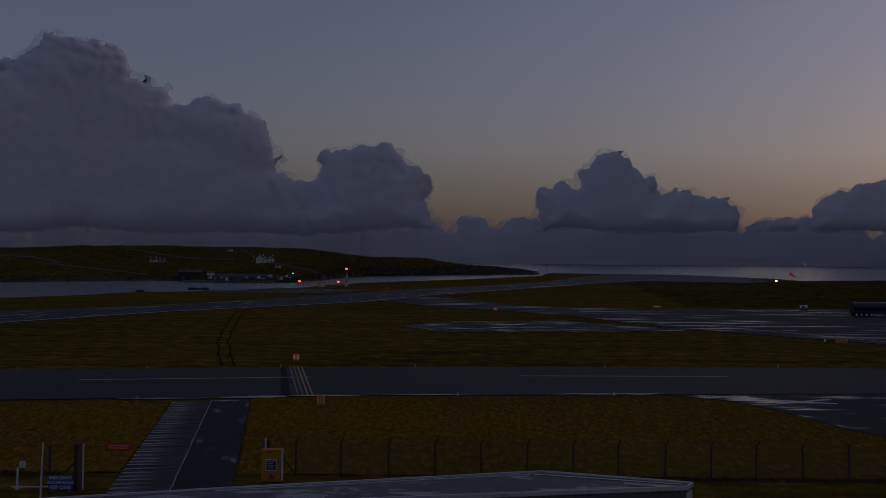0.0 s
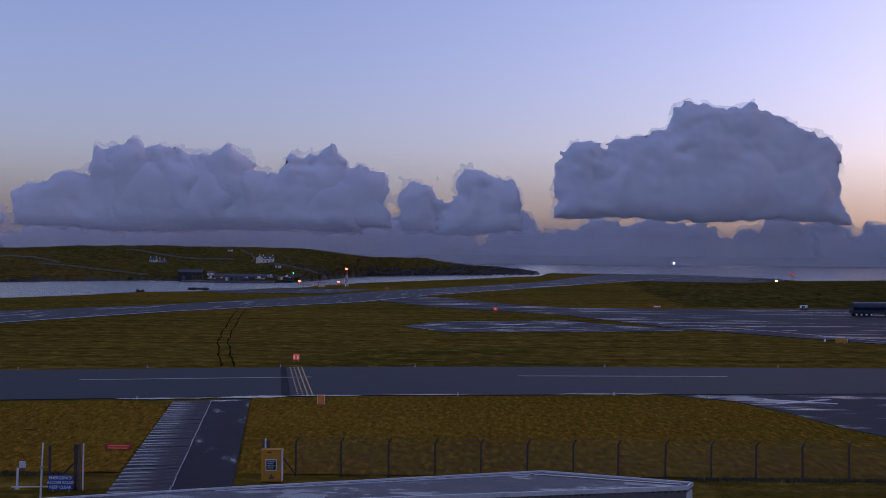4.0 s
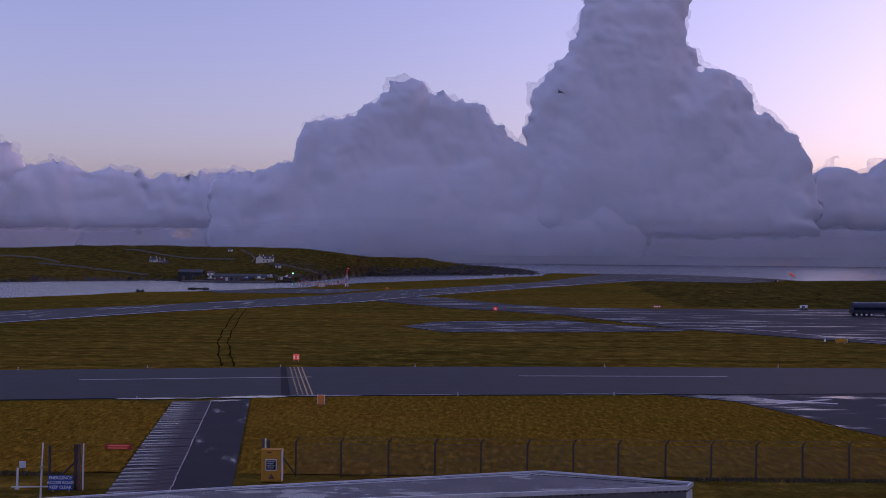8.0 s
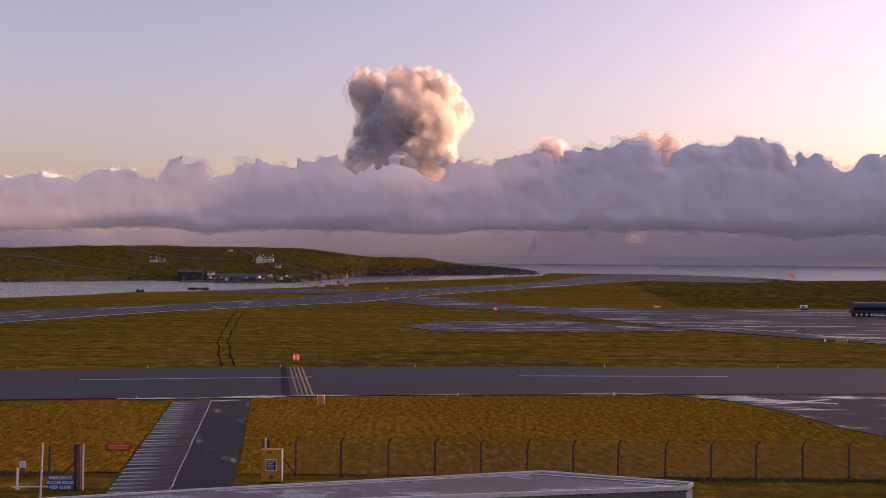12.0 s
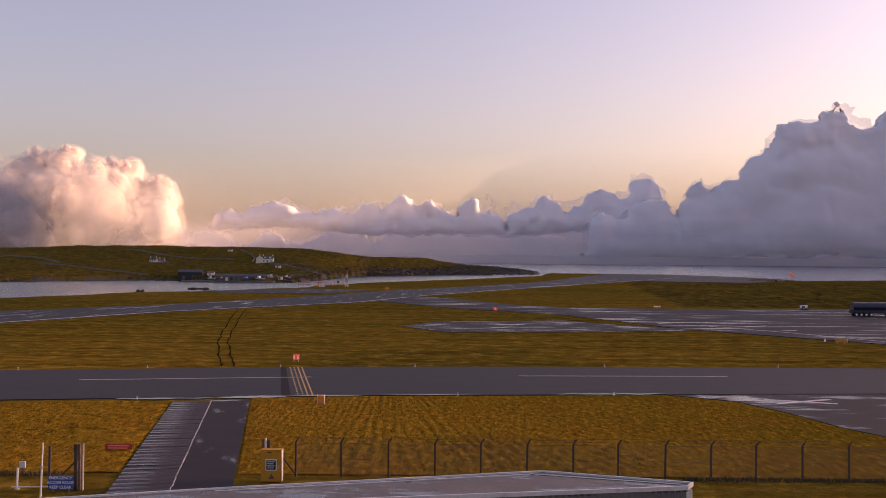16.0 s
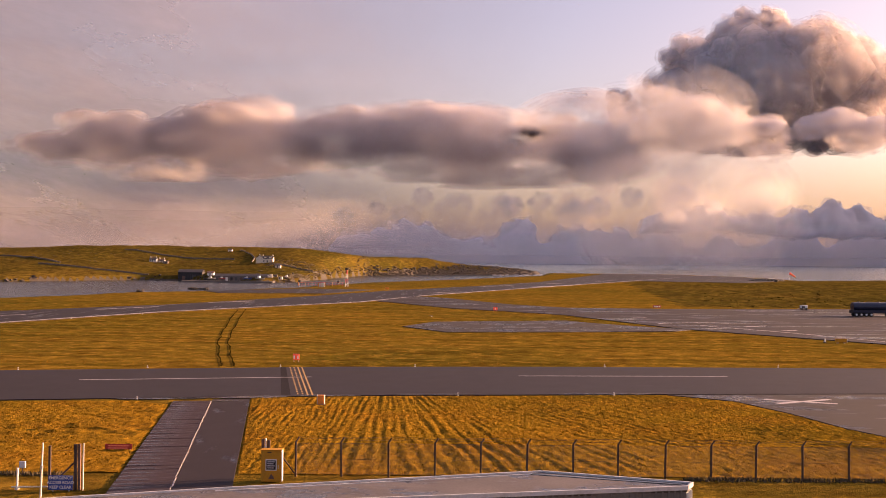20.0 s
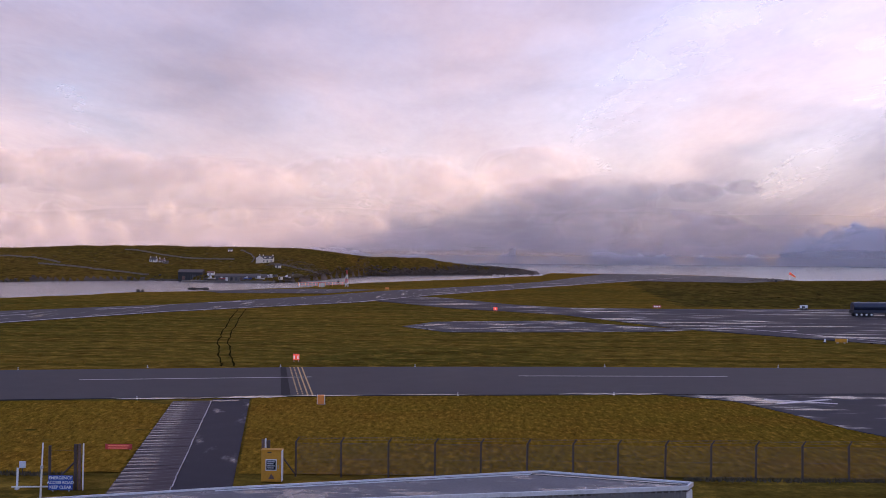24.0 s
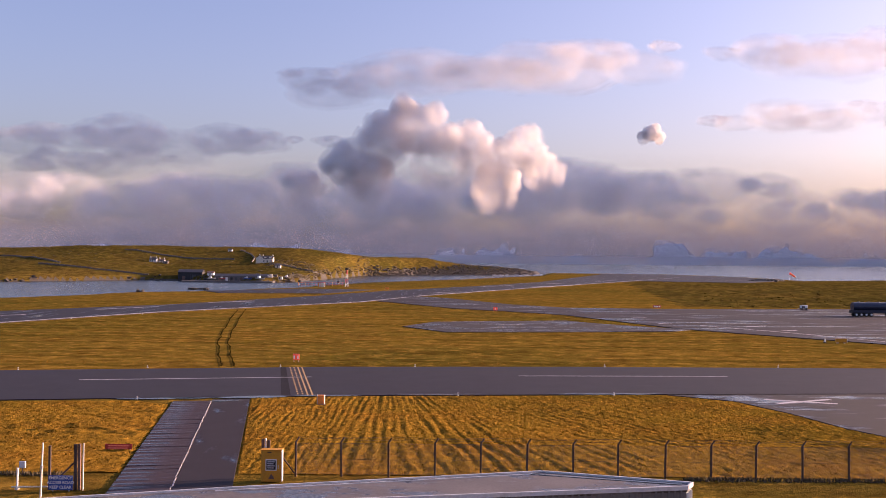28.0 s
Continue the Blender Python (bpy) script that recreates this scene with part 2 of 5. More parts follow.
def lattice(p):
    """Smooth value noise at an array of points, about -1 to 1."""
    i = np.floor(p).astype(np.int64)
    f = p - i
    f = f * f * (3 - 2 * f)
    out = 0
    for dx in (0, 1):
        for dy in (0, 1):
            for dz in (0, 1):
                k = (i[:, 0] + dx) * 73856093 ^ (i[:, 1] + dy) * 19349663 ^ (i[:, 2] + dz) * 83492791
                k = (k ^ (k >> 13)) * 1274126177
                v = ((k ^ (k >> 16)) & 65535) / 32767.5 - 1
                w = (f[:, 0] if dx else 1 - f[:, 0]) * (f[:, 1] if dy else 1 - f[:, 1]) * (f[:, 2] if dz else 1 - f[:, 2])
                out = out + v * w
    return out


def fractal(p, octaves=4, gain=0.5):
    return sum(gain ** k * lattice(p * 2 ** k + 17.3 * k) for k in range(octaves))


def ease(x):
    x = np.clip(x, 0, 1)
    return x * x * (3 - 2 * x)


# ---- ground: one sheet with the airfield, the shores and the far hill ----
SHORE = [(-2600, 60), (-900, 120), (-400, 230), (-150, 344), (-121, 410), (-70, 481), (-44, 600), (6, 690), (84, 880), (110, 1060),
         (225, 1030), (268, 905), (250, 742), (360, 812), (700, 860), (2600, 700)]


def shore_y(x):
    xs, ys = zip(*SHORE)
    return np.interp(x, xs, ys)


def hill_height(x, y):
    shore = np.interp(x, [-2600, -900, -313, -238, -201, -139, -113, -95, -81, -28, 121, 140], [500, 640, 719, 804, 799, 748, 775, 990, 1085, 1150, 1232, 1500])
    crest = np.interp(x, [-2600, -480, -100, -30, 110, 140], [1000, 1050, 1085, 1190, 1250, 1510])
    top = np.interp(x, [-2600, -800, -480, -418, -339, -234, -150, -110, -76, -21, 0, 28, 58, 90, 118], [10, 15, 20, 21.5, 24.5, 24.2, 23, 18, 14.6, 13, 10, 5, 5.2, 1.5, -2.5])
    s = (y - shore) / np.maximum(crest - shore, 1)
    rise = 0.16 * ease((y - shore) / 10) + 0.84 * np.clip(s, 0, 1) ** 0.8 * (1 - 0.15 * np.sin(np.clip(s, 0, 1) * 6.3))
    fall = 1 - ease((y - crest - 60) / 420)
    return -8 + (top + 8) * np.where(y < shore, 0, np.minimum(rise, 1) * fall), (y > shore - 4) & (x < 132)


def ground_height(x, y):
    p = np.stack([x, y, 0 * x], 1)
    wob = fractal(p * 0.03, 3) * 7
    inland = (shore_y(x) + wob - y)
    z = -8 * (1 - ease(inland / 16 + 0.6)) - 0.06
    far = ease((y - 318) / 70) * ease((x - 70) / 90) * (1 - ease((y - 590) / 60)) * ease(inland / 40)
    z = z + far * (0.8 + 0.9 * fractal(p * 0.03, 4)) - far * 0.3
    h, on_hill = hill_height(x + 0.4 * wob, y + wob * 0.5)
    rough = fractal(p * 0.035 + 9, 5, 0.6)
    h = h + np.clip((h + 6) / 8, 0, 1) * rough * np.where(x > -85, 1.6, 0.8)
    return np.where(on_hill & (inland < -10), np.maximum(z, h), z)


gx = np.concatenate([np.arange(-2600, -520, 80), np.arange(-520, 420, 4), np.arange(420, 2601, 60)]).astype(float)
gy = np.concatenate([np.arange(-300, 200, 20), np.arange(200, 1300, 4), np.arange(1300, 1801, 25)]).astype(float)
GX, GY = np.meshgrid(gx, gy)
gz = ground_height(GX.ravel(), GY.ravel())
nx, ny = len(gx), len(gy)
cells = [(j * nx + i, j * nx + i + 1, (j + 1) * nx + i + 1, (j + 1) * nx + i) for j in range(ny - 1) for i in range(nx - 1)]
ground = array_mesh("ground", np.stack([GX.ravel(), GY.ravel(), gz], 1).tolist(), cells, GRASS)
ground.data.materials.append(MOOR), ground.data.materials.append(ROCK)
corner = np.array(cells)
cz, cx, cy = gz[corner], GX.ravel()[corner].mean(1), GY.ravel()[corner].mean(1)
slope, low = cz.max(1) - cz.min(1), cz.mean(1)
kind = np.where((cy > shore_y(cx) + 6), 1, 0)
kind = np.where((cy > 316) & (cx > 75 + 0.12 * (cy - 316)) & (cy < 900), 1, kind)
kind = np.where((low < -3.6) | ((cx > -60) & (cy > 1100) & (low < 1.0)), 2, kind)
ground.data.polygons.foreach_set("material_index", kind.astype(np.int32))
tagged(ground, "flat winter grass airfield with rocky shores and a low hill beyond the inlet", "ground", kind="structure")
bm = bmesh.new()
bmesh.ops.create_grid(bm, x_segments=8, y_segments=8, size=6000, matrix=pose(0, 0, -5))
tagged(part("sea", bm, SEA), "rippled grey-blue sea reaching the horizon", "sea", kind="structure")


# ---- pavements ----
def pavement(name, outline, z, material, label, category="pavement"):
    return tagged(part(name, prism(outline, -0.3, z), material), label, category, kind="structure")


near_strip = pavement("runway", [(-140, 91), (-60, 98.6), (-19.4, 105.4), (-5, 107.2), (24, 109.8), (160, 121), (160, 148.5), (60, 138.1), (16.5, 136.7), (-13.6, 134.3), (-55, 127), (-140, 118.5)], 0.04,
                      STRIP, "grey tarmac strip running across the airfield", "runway")
pavement("runway_main", [(-180, 107), (-93.2, 214.4), (-71.3, 262), (-26.2, 329.5), (-7.2, 388), (30.8, 474.8), (66.7, 554.2), (136, 706), (215, 880), (215, 1010), (160, 1010), (61.7, 640), (16.6, 527.3), (-20.9, 452.3), (-47, 378.7), (-80.3, 303), (-112.6, 259), (-230, 127)],
         0.04, RUNWAY, "wet tarmac main runway stretching towards the sea", "runway")
pavement("pavement_end", [(66.7, 558), (133, 694), (200, 664), (246, 738), (262, 895), (215, 1008), (160, 1008), (62, 642)], 0.03, RUNWAY, "broad wet tarmac at the seaward runway end")
pavement("taxiway", [(-22, 338), (-17.6, 332), (2.8, 293.9), (18.2, 279), (31.8, 263.5), (49.8, 215.2), (58.4, 203.3), (77.9, 178.7), (160, 100), (330, 150), (330, 345), (135, 311), (69.2, 300), (36.1, 303), (20.9, 322), (1.4, 368), (-10, 384)],
         0.07, APRON, "wet tarmac taxiway and apron with shining puddles", "taxiway")
pavement("pavement_patch", [(-8.4, 214.7), (-1.7, 231), (28.9, 239.4), (36, 228), (52, 212), (47.4, 207), (24.4, 202.3), (0.8, 199.5)], 0.05, WET_APRON, "disused wet tarmac patch among the grass")
pavement("pavement_turn", [(24.2, 109.2), (30.1, 104.8), (33.1, 96.6), (35.1, 88.1), (36.8, 84.3), (44, 70), (120, 76), (120, 117)], 0.05, WET_APRON, "wet tarmac apron beside the strip")
pavement("pavement_inlet", [(-100, 425), (-62, 462), (-30, 458), (-47, 405), (-88, 402)], 0.05, RUNWAY, "wet tarmac turning area beside the main runway")


# ---- mown plots with rows of cut grass ----
def plot(name, x0, x1, y0, y1, step, inside, rows, label, height=0.16):
    """A strip of rough grass with raised windrows; inside and rows are functions on the plan."""
    xs, ys = np.arange(x0, x1, step), np.arange(y0, y1, step)
    X, Y = np.meshgrid(xs, ys)
    x, y = X.ravel(), Y.ravel()
    p = np.stack([x, y, 0 * x], 1)
    wander = fractal(p * np.array([0.35, 0.12, 1]), 4, 0.6) * 0.28
    ridge = rows(x + wander, y)
    patch = 0.75 + 0.4 * np.clip(fractal(p * 0.13 + 4, 3), -1, 1)
    edge = inside(x, y)
    z = -0.02 + (0.05 + height * ridge * patch + 0.03 * fractal(p * 2.3, 4, 0.75)) * ease(edge / 1.2 + 0.2)
    n = len(xs)
    ok = edge > 0
    f = [(j * n + i, j * n + i + 1, (j + 1) * n + i + 1, (j + 1) * n + i) for j in range(len(ys) - 1) for i in range(n - 1) if ok[j * n + i] and ok[(j + 1) * n + i + 1]]
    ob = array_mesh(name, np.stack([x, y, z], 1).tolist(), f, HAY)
    return tagged(ob, label, "grass", kind="structure")


def road_x(y):
    return -16.9 - 0.162 * (y - 64)


def strip_edge(x):
    return np.interp(x, [-60, -31, -27, -19.4, -5, 24, 30.1, 33.1, 35.1, 36.8, 44], [98.6, 102.0, 99.5, 104.9, 106.9, 109.3, 104.8, 96.6, 88.1, 84.3, 70])


def swath(x, y):
    """Irregular mown rows that fan out from along the road to aslant."""
    d = 107 - y
    c = np.where(x > -8, (x - 0.26 * d) / (1 + 0.033 * d), x - 0.02 * d)
    p = np.stack([c * 1.5, d * 0.09, 0 * d], 1)
    q = np.stack([c * 4.2, d * 0.22, 0 * d + 7], 1)
    rows = np.sin(c * 10.5 + 1.3 * fractal(p, 3)) * (0.7 + 0.3 * np.clip(fractal(p * 0.6 + 3, 3), -1, 1))
    return 0.6 * rows + 0.3 * fractal(q, 4, 0.7)


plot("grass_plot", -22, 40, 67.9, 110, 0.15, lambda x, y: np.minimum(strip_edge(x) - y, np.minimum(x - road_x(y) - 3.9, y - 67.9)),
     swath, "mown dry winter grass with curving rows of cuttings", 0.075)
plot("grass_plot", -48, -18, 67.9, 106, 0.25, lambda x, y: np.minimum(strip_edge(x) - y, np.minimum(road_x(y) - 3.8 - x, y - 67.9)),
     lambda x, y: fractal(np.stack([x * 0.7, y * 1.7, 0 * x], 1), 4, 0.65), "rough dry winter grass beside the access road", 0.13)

# tufts that stand up from the nearer grass
rng = np.random.default_rng(5)
tuft_v, tuft_f = [], []
for k in range(9000):
    y = 69 + 72 * rng.random() ** 1.3
    x = rng.uniform(-0.46, 0.46) * y
    on_plot = y < strip_edge(x) - 0.3 and abs(x - road_x(y)) > 4.2 and not (abs(y - 67.5) < 0.3)
    if not on_plot and not (y > 138.5 + 0.05 * x):
        continue
    h, a, w = rng.uniform(0.03, 0.11), rng.uniform(0, 6.28), rng.uniform(0.03, 0.08)
    dx, dy, i = math.cos(a) * w, math.sin(a) * w, len(tuft_v)
    lean = rng.normal(0, 0.08, 2)
    tuft_v += [(x - dx, y - dy, -0.05), (x + dx, y + dy, -0.05), (x + lean[0] - dx * 0.8, y + lean[1], h), (x + lean[0] + dx * 0.9, y + lean[1] + dy, h * 0.8)]
    tuft_f += [(i, i + 1, i + 3), (i, i + 3, i + 2)]
tufts = array_mesh("grass_tufts", tuft_v, tuft_f, HAY, smooth=False)
tagged(tufts, "short dry grass tufts standing in the plots", "grass", kind="stuff")

# two wheel tracks pressed into the grass, their shade put into the dark colour
TRACK_SHADE = grass_material("pressed_turf_shade", (0.05, 0.036, 0.008), (0.032, 0.028, 0.006), (0.04, 0.026, 0.007))
for way in ([(-29.1, 134.0), (-33.4, 152.4), (-38.0, 172.5), (-41.5, 191.5), (-47.2, 224.5), (-55.9, 277.3)],
            [(-27.5, 134.2), (-31.7, 152.5), (-36.3, 172.6), (-39.8, 191.7), (-45.3, 224.8), (-54.4, 281.0)]):
    t = np.linspace(0, 5, 90)
    xs, ys = np.interp(t, range(6), [p[0] for p in way]), np.interp(t, range(6), [p[1] for p in way])
    xs = xs + 0.12 * np.sin(t * 5.5) + 0.07 * np.sin(t * 13)
    w = 0.12 + 0.03 * np.sin(t * 9)
    v = [(x - b, y, 0.004) for x, y, b in zip(xs, ys, w)] + [(x + b, y, 0.004) for x, y, b in zip(xs, ys, w)]
    tagged(array_mesh("wheel_track", v, [(i, 90 + i, 91 + i, i + 1) for i in range(89)], TRACK_SHADE), "wheel track pressed into wet grass, its shade painted dark", "track", kind="structure")

# ---- access road: a lane of concrete slabs and a lane of tarmac ----
ROAD_AT = pose(-16.9, 64, 0, 0, 0, 9.2)
road = tagged(part("road", boxed(0.06, 3.75, -16, 39.5, -0.3, 0.02, bevel=0.01), ROAD), "dark patched tarmac lane of the access road", "road", kind="structure")
road.matrix_world = ROAD_AT
slab_lane = tagged(part("road_slabs", boxed(-3.75, 0.0, -16, 38.5, -0.3, 0.0), CONCRETE), "lane of ribbed concrete slabs on the access road", "road", kind="structure")
slab_lane.matrix_world = ROAD_AT
slab_mesh = None
for k in range(46):
    y = -15.9 + k * 1.18
    if slab_mesh is None:
        slab = part("slab", boxed(-3.72, -0.04, 0, 1.12, -0.05, 0.05, bevel=0.02), CONCRETE, slab_lane)
        slab_mesh = slab.data
    else:
        slab = new("slab", slab_mesh)
        slab.parent = slab_lane
    slab.matrix_basis = pose(random.uniform(-0.02, 0.02), y, random.uniform(-0.02, 0.02), random.uniform(-0.7, 0.7), random.uniform(-0.4, 0.4), 0)
# the pale joint between the two lanes; the shine of its water is painted white
bm = bmesh.new()
for k in range(60):
    y = -15 + k * 0.88
    w = random.uniform(-0.035, 0.035)
    box(bm, w - random.uniform(0.012, 0.04), w + random.uniform(0.012, 0.05), y, y + random.uniform(0.6, 1.0), 0.0, 0.062)
joint = tagged(part("road_joint", bm, WHITE_PAINT), "pale jagged joint between two road lanes, white for water shine", "road marking", kind="structure")
joint.matrix_world = ROAD_AT


# ---- standing water along the pavement edges ----
PUDDLE = water_material("rain_water", (0.02, 0.02, 0.022), 1.5, 0.06, 0.05)
for x0, y0, x1, y1, w in ((-33, 102.6, -23, 104.0, 0.5), (-23, 104.2, -16, 105.5, 0.9), (-16, 105.9, -8, 106.8, 0.35), (12, 109.1, 24, 110.0, 0.4), (-6, 107.5, 4, 108.3, 0.2), (-26.5, 100.6, -20, 102.6, 0.5)):
    n = 14
    t = np.linspace(0, 1, n)
    half = w * np.sin(np.pi * t) ** 0.5 * rng.uniform(0.5, 1.2, n) + 0.02
    xs, ys = x0 + (x1 - x0) * t, y0 + (y1 - y0) * t + rng.normal(0, 0.1, n)
    outline = [(x, y - h) for x, y, h in zip(xs, ys, half)] + [(x, y + h) for x, y, h in zip(xs[::-1], ys[::-1], half[::-1])]
    tagged(part("puddle", prism(outline, 0.0, 0.0465), PUDDLE), "shallow rain puddle on the pavement edge", "puddle", kind="structure")


PATCH = asphalt_material("new_tarmac", (0.02, 0.016, 0.018), -0.3, dry=0.8, shine=0.12)


# ---- painted markings ----
def stripe(name, a, b, width, material, z, label):
    a, b = Vector((*a, 0)), Vector((*b, 0))
    d = (b - a).normalized() * (width / 2)
    n = Vector((-d.y, d.x, 0))
    ob = part(name, prism([(p.x, p.y) for p in (a + n, a - n, b - n, b + n)], z - 0.02, z), material)
    return tagged(ob, label, "marking", kind="structure")


stripe("centre_dash", (-42, 117.9), (-15.7, 122.7), 0.35, WHITE_PAINT, 0.046, "worn white runway centre line dash")
stripe("centre_dash", (9.5, 125.7), (35.6, 127.1), 0.35, WHITE_PAINT, 0.046, "worn white runway centre line dash")
stripe("centre_dash", (62, 129.5), (90, 132.4), 0.35, WHITE_PAINT, 0.046, "worn white runway centre line dash")
ha, hb = Vector((-19.9, 133.4)), Vector((-15.0, 106.4))
for k in range(4):
    off = Vector((0.5 * k, 0.06 * k))
    if k > 1:
        stripe("hold_line", ha + off, hb + off, 0.17, YELLOW_PAINT, 0.047, "solid yellow holding position line")
    else:
        for j in range(15):
            stripe("hold_dash", ha + off + (hb - ha) * (j / 15), ha + off + (hb - ha) * ((j + 0.6) / 15), 0.17, YELLOW_PAINT, 0.047, "broken yellow holding position dash")
tagged(part("tarmac_patch", prism([(-21.1, 133.08), (-20.4, 133.18), (-15.8, 106.57), (-16.8, 106.4)], 0.02, 0.0445), PATCH), "dark resurfaced patch across the strip", "patch", kind="structure")
for a, b in (((-104.3, 240), (-100.5, 245.3)), ((-92.3, 271), (-80.7, 288.9)), ((-72.5, 316.1), (-61.2, 330.9)), ((-5.4, 419.7), (7.7, 437.2)), ((19.5, 520), (37.5, 551)), ((60, 590), (76, 620)), ((100, 665), (118, 705))):
    stripe("centre_dash", a, b, 0.9, WHITE_PAINT, 0.048, "worn white runway centre line dash")
for a, b in (((-180, 108), (-93.2, 215.6)), ((-93.2, 215.6), (-71.3, 263.2)), ((-71.3, 263.2), (-26.2, 330.7)), ((-26.2, 330.7), (-7.2, 389.2)), ((-7.2, 389.2), (30.8, 476)), ((30.8, 476), (66.7, 555.4)), ((66.7, 555.4), (136, 707)), ((136, 707), (196, 840))):
    stripe("edge_line", (a[0] - 0.6, a[1] + 0.5), (b[0] - 0.6, b[1] + 0.5), 0.9, WHITE_PAINT, 0.05, "white runway side line")
stripe("edge_line", (44.8, 520), (72, 566), 2.4, WHITE_PAINT, 0.052, "broad white runway marking")
for a, b, w in (((57.1, 225.1), (70.1, 204.7), 0.5), ((70.1, 204.7), (88, 168), 0.5)):
    stripe("apron_line", a, b, w, WHITE_PAINT, 0.075, "pale worn apron guide line")
for a, b in (((66, 222), (72, 226)), ((70, 210), (74, 212.5)), ((49, 231), (52.5, 233)), ((47, 253), (51, 254))):
    stripe("apron_mark", a, b, 0.8, WHITE_PAINT, 0.075, "short pale apron marking")
for a, b in (((33.6, 106.2), (40.2, 103.4)), ((34.0, 103.2), (40.6, 106.6))):
    stripe("cross_mark", a, b, 0.7, WHITE_PAINT, 0.056 + 0.004 * (a[1] < 104), "worn cream cross painted on the apron")

# ---- paints for the things ----
GALV = surface("galvanised_steel", (0.42, 0.42, 0.43), 0.4, 0.7, vary=0.15, scale=4)
POST_WOOD = surface("dark_post", (0.075, 0.05, 0.04), 0.85, vary=0.35, scale=6, relief=0.4)
WIRE = surface("fence_wire", (0.10, 0.10, 0.10), 0.6, 0.4)
YELLOW = surface("cabinet_yellow", (0.56, 0.25, 0.012), 0.75, vary=0.12, scale=2, grime=0.3)
ORANGE = surface("marker_orange", (0.72, 0.24, 0.04), 0.5, vary=0.12, scale=2)
RED = surface("sign_red", (0.42, 0.03, 0.03), 0.45, vary=0.12, scale=2)
SIGN_RED = surface("lit_sign_red", (0.85, 0.10, 0.05), 0.4, vary=0.08, scale=2, emit=0.10)
BLUE = surface("sign_blue", (0.025, 0.075, 0.33), 0.4, vary=0.12, scale=2)
WHITE = surface("white_paint", (0.74, 0.73, 0.71), 0.5, vary=0.08, scale=2, grime=0.3)
CREAM = surface("cream_render", (0.72, 0.67, 0.56), 0.8, vary=0.1, scale=1, grime=0.35)
SLATE = surface("slate_roof", (0.07, 0.065, 0.07), 0.6, vary=0.35, scale=2)
DARK = surface("tarred_boards", (0.035, 0.033, 0.035), 0.8, vary=0.4, scale=1)
RUST = surface("rusty_roof", (0.16, 0.09, 0.07), 0.8, vary=0.4, scale=0.8)
RUBBER = surface("tyre_rubber", (0.025, 0.025, 0.025), 0.9)
NAVY = surface("tank_navy", (0.015, 0.022, 0.05), 0.35, vary=0.2, scale=1)
PANE = surface("dark_glass", (0.02, 0.025, 0.03), 0.08, vary=0.05)
CLAD = surface("grey_cladding", (0.16, 0.16, 0.165), 0.5, 0.2, vary=0.2, scale=1.2, grime=0.5)
MEMBRANE = asphalt_material("roof_felt", (0.15, 0.135, 0.13), 0.3, (0.5, 1, 1), 10, 0.7)
TRIM = surface("pale_trim", (0.60, 0.60, 0.61), 0.4, vary=0.12, scale=1.5, grime=0.4)
STONE = surface("field_stone", (0.16, 0.14, 0.125), 0.9, vary=0.5, scale=0.6, relief=0.6)
SCRUB = surface("dark_scrub", (0.10, 0.075, 0.036), 0.95, vary=0.5, scale=0.5, relief=0.8)
RED_LAMP, GREEN_LAMP = glow("red_lamp", (1.0, 0.07, 0.02), 5), glow("green_lamp", (0.1, 1.0, 0.35), 2.5)
AMBER_LAMP, WHITE_LAMP = glow("amber_lamp", (1.0, 0.36, 0.06), 7), glow("white_lamp", (1.0, 0.97, 0.85), 16)
LIT_WHITE = glow("lit_white_letter", (0.75, 0.7, 0.66), 0.07)
LIT_SIGN = glow("lit_sign_face", (0.6, 0.16, 0.10), 0.12)


def ground_at(x, y):
    return float(ground_height(np.array([float(x)]), np.array([float(y)]))[0])


# ---- perimeter fence ----
fence = thing("fence", -9.6, 67.5, 0, "dark wire mesh fence on cranked posts", "fence")


def post_mesh():
    bm = bmesh.new()
    box(bm, -0.06, 0.06, -0.06, 0.06, -0.1, 2.28, bevel=0.012)
    rod(bm, (0, 0, 2.24), (0.22, 0, 2.56), 0.055, 0.05, 6)
    return bm


first = None
POSTS = [-10.7 + 9.6, 0.0] + [3.05 * k for k in range(1, 18)]
for k, x in enumerate(POSTS[1:]):
    if first is None:
        first = part("fence_post", post_mesh(), POST_WOOD, fence)
        post = first
    else:
        post = new("fence_post", first.data)
        post.parent = fence
    post.matrix_basis = pose(x + random.uniform(-0.06, 0.06), random.uniform(-0.05, 0.05), 0, random.uniform(-1, 1), random.uniform(-1, 1), random.uniform(-6, 6))
part("strut", rodded((-0.1, 0, 0.15), (-1.0, 0, 1.35), 0.05), POST_WOOD, fence)
for z, dx in ((0.12, 0), (1.1, 0), (2.15, 0), (2.36, 0.09), (2.47, 0.15), (2.56, 0.22)):
    part("strand", rodded((dx, 0.05, z), (51.8, 0.05, z), 0.006, seg=4), WIRE, fence)
bm = bmesh.new()
for k in range(-15, 22):
    x = k * 0.15
    for s in (0, 1):
        a, b = (x, 0.12), (x + 2.05, 2.17)
        if a[0] < 0:
            a = (0, 0.12 - x)
        if b[0] > 3.05:
            b = (3.05, 0.12 + 3.05 - x)
        if b[0] > a[0]:
            x0, x1 = (a[0], b[0]) if s == 0 else (3.05 - a[0], 3.05 - b[0])
            rod(bm, (x0, 0.06, a[1]), (x1, 0.06, b[1]), 0.0045, seg=3)
mesh_bay = part("chain_link", bm, WIRE, fence, "dark diamond wire mesh")
for k in range(1, 17):
    o = new("chain_link", mesh_bay.data)
    o.parent = fence
    o.location = (3.05 * k, 0, 0)

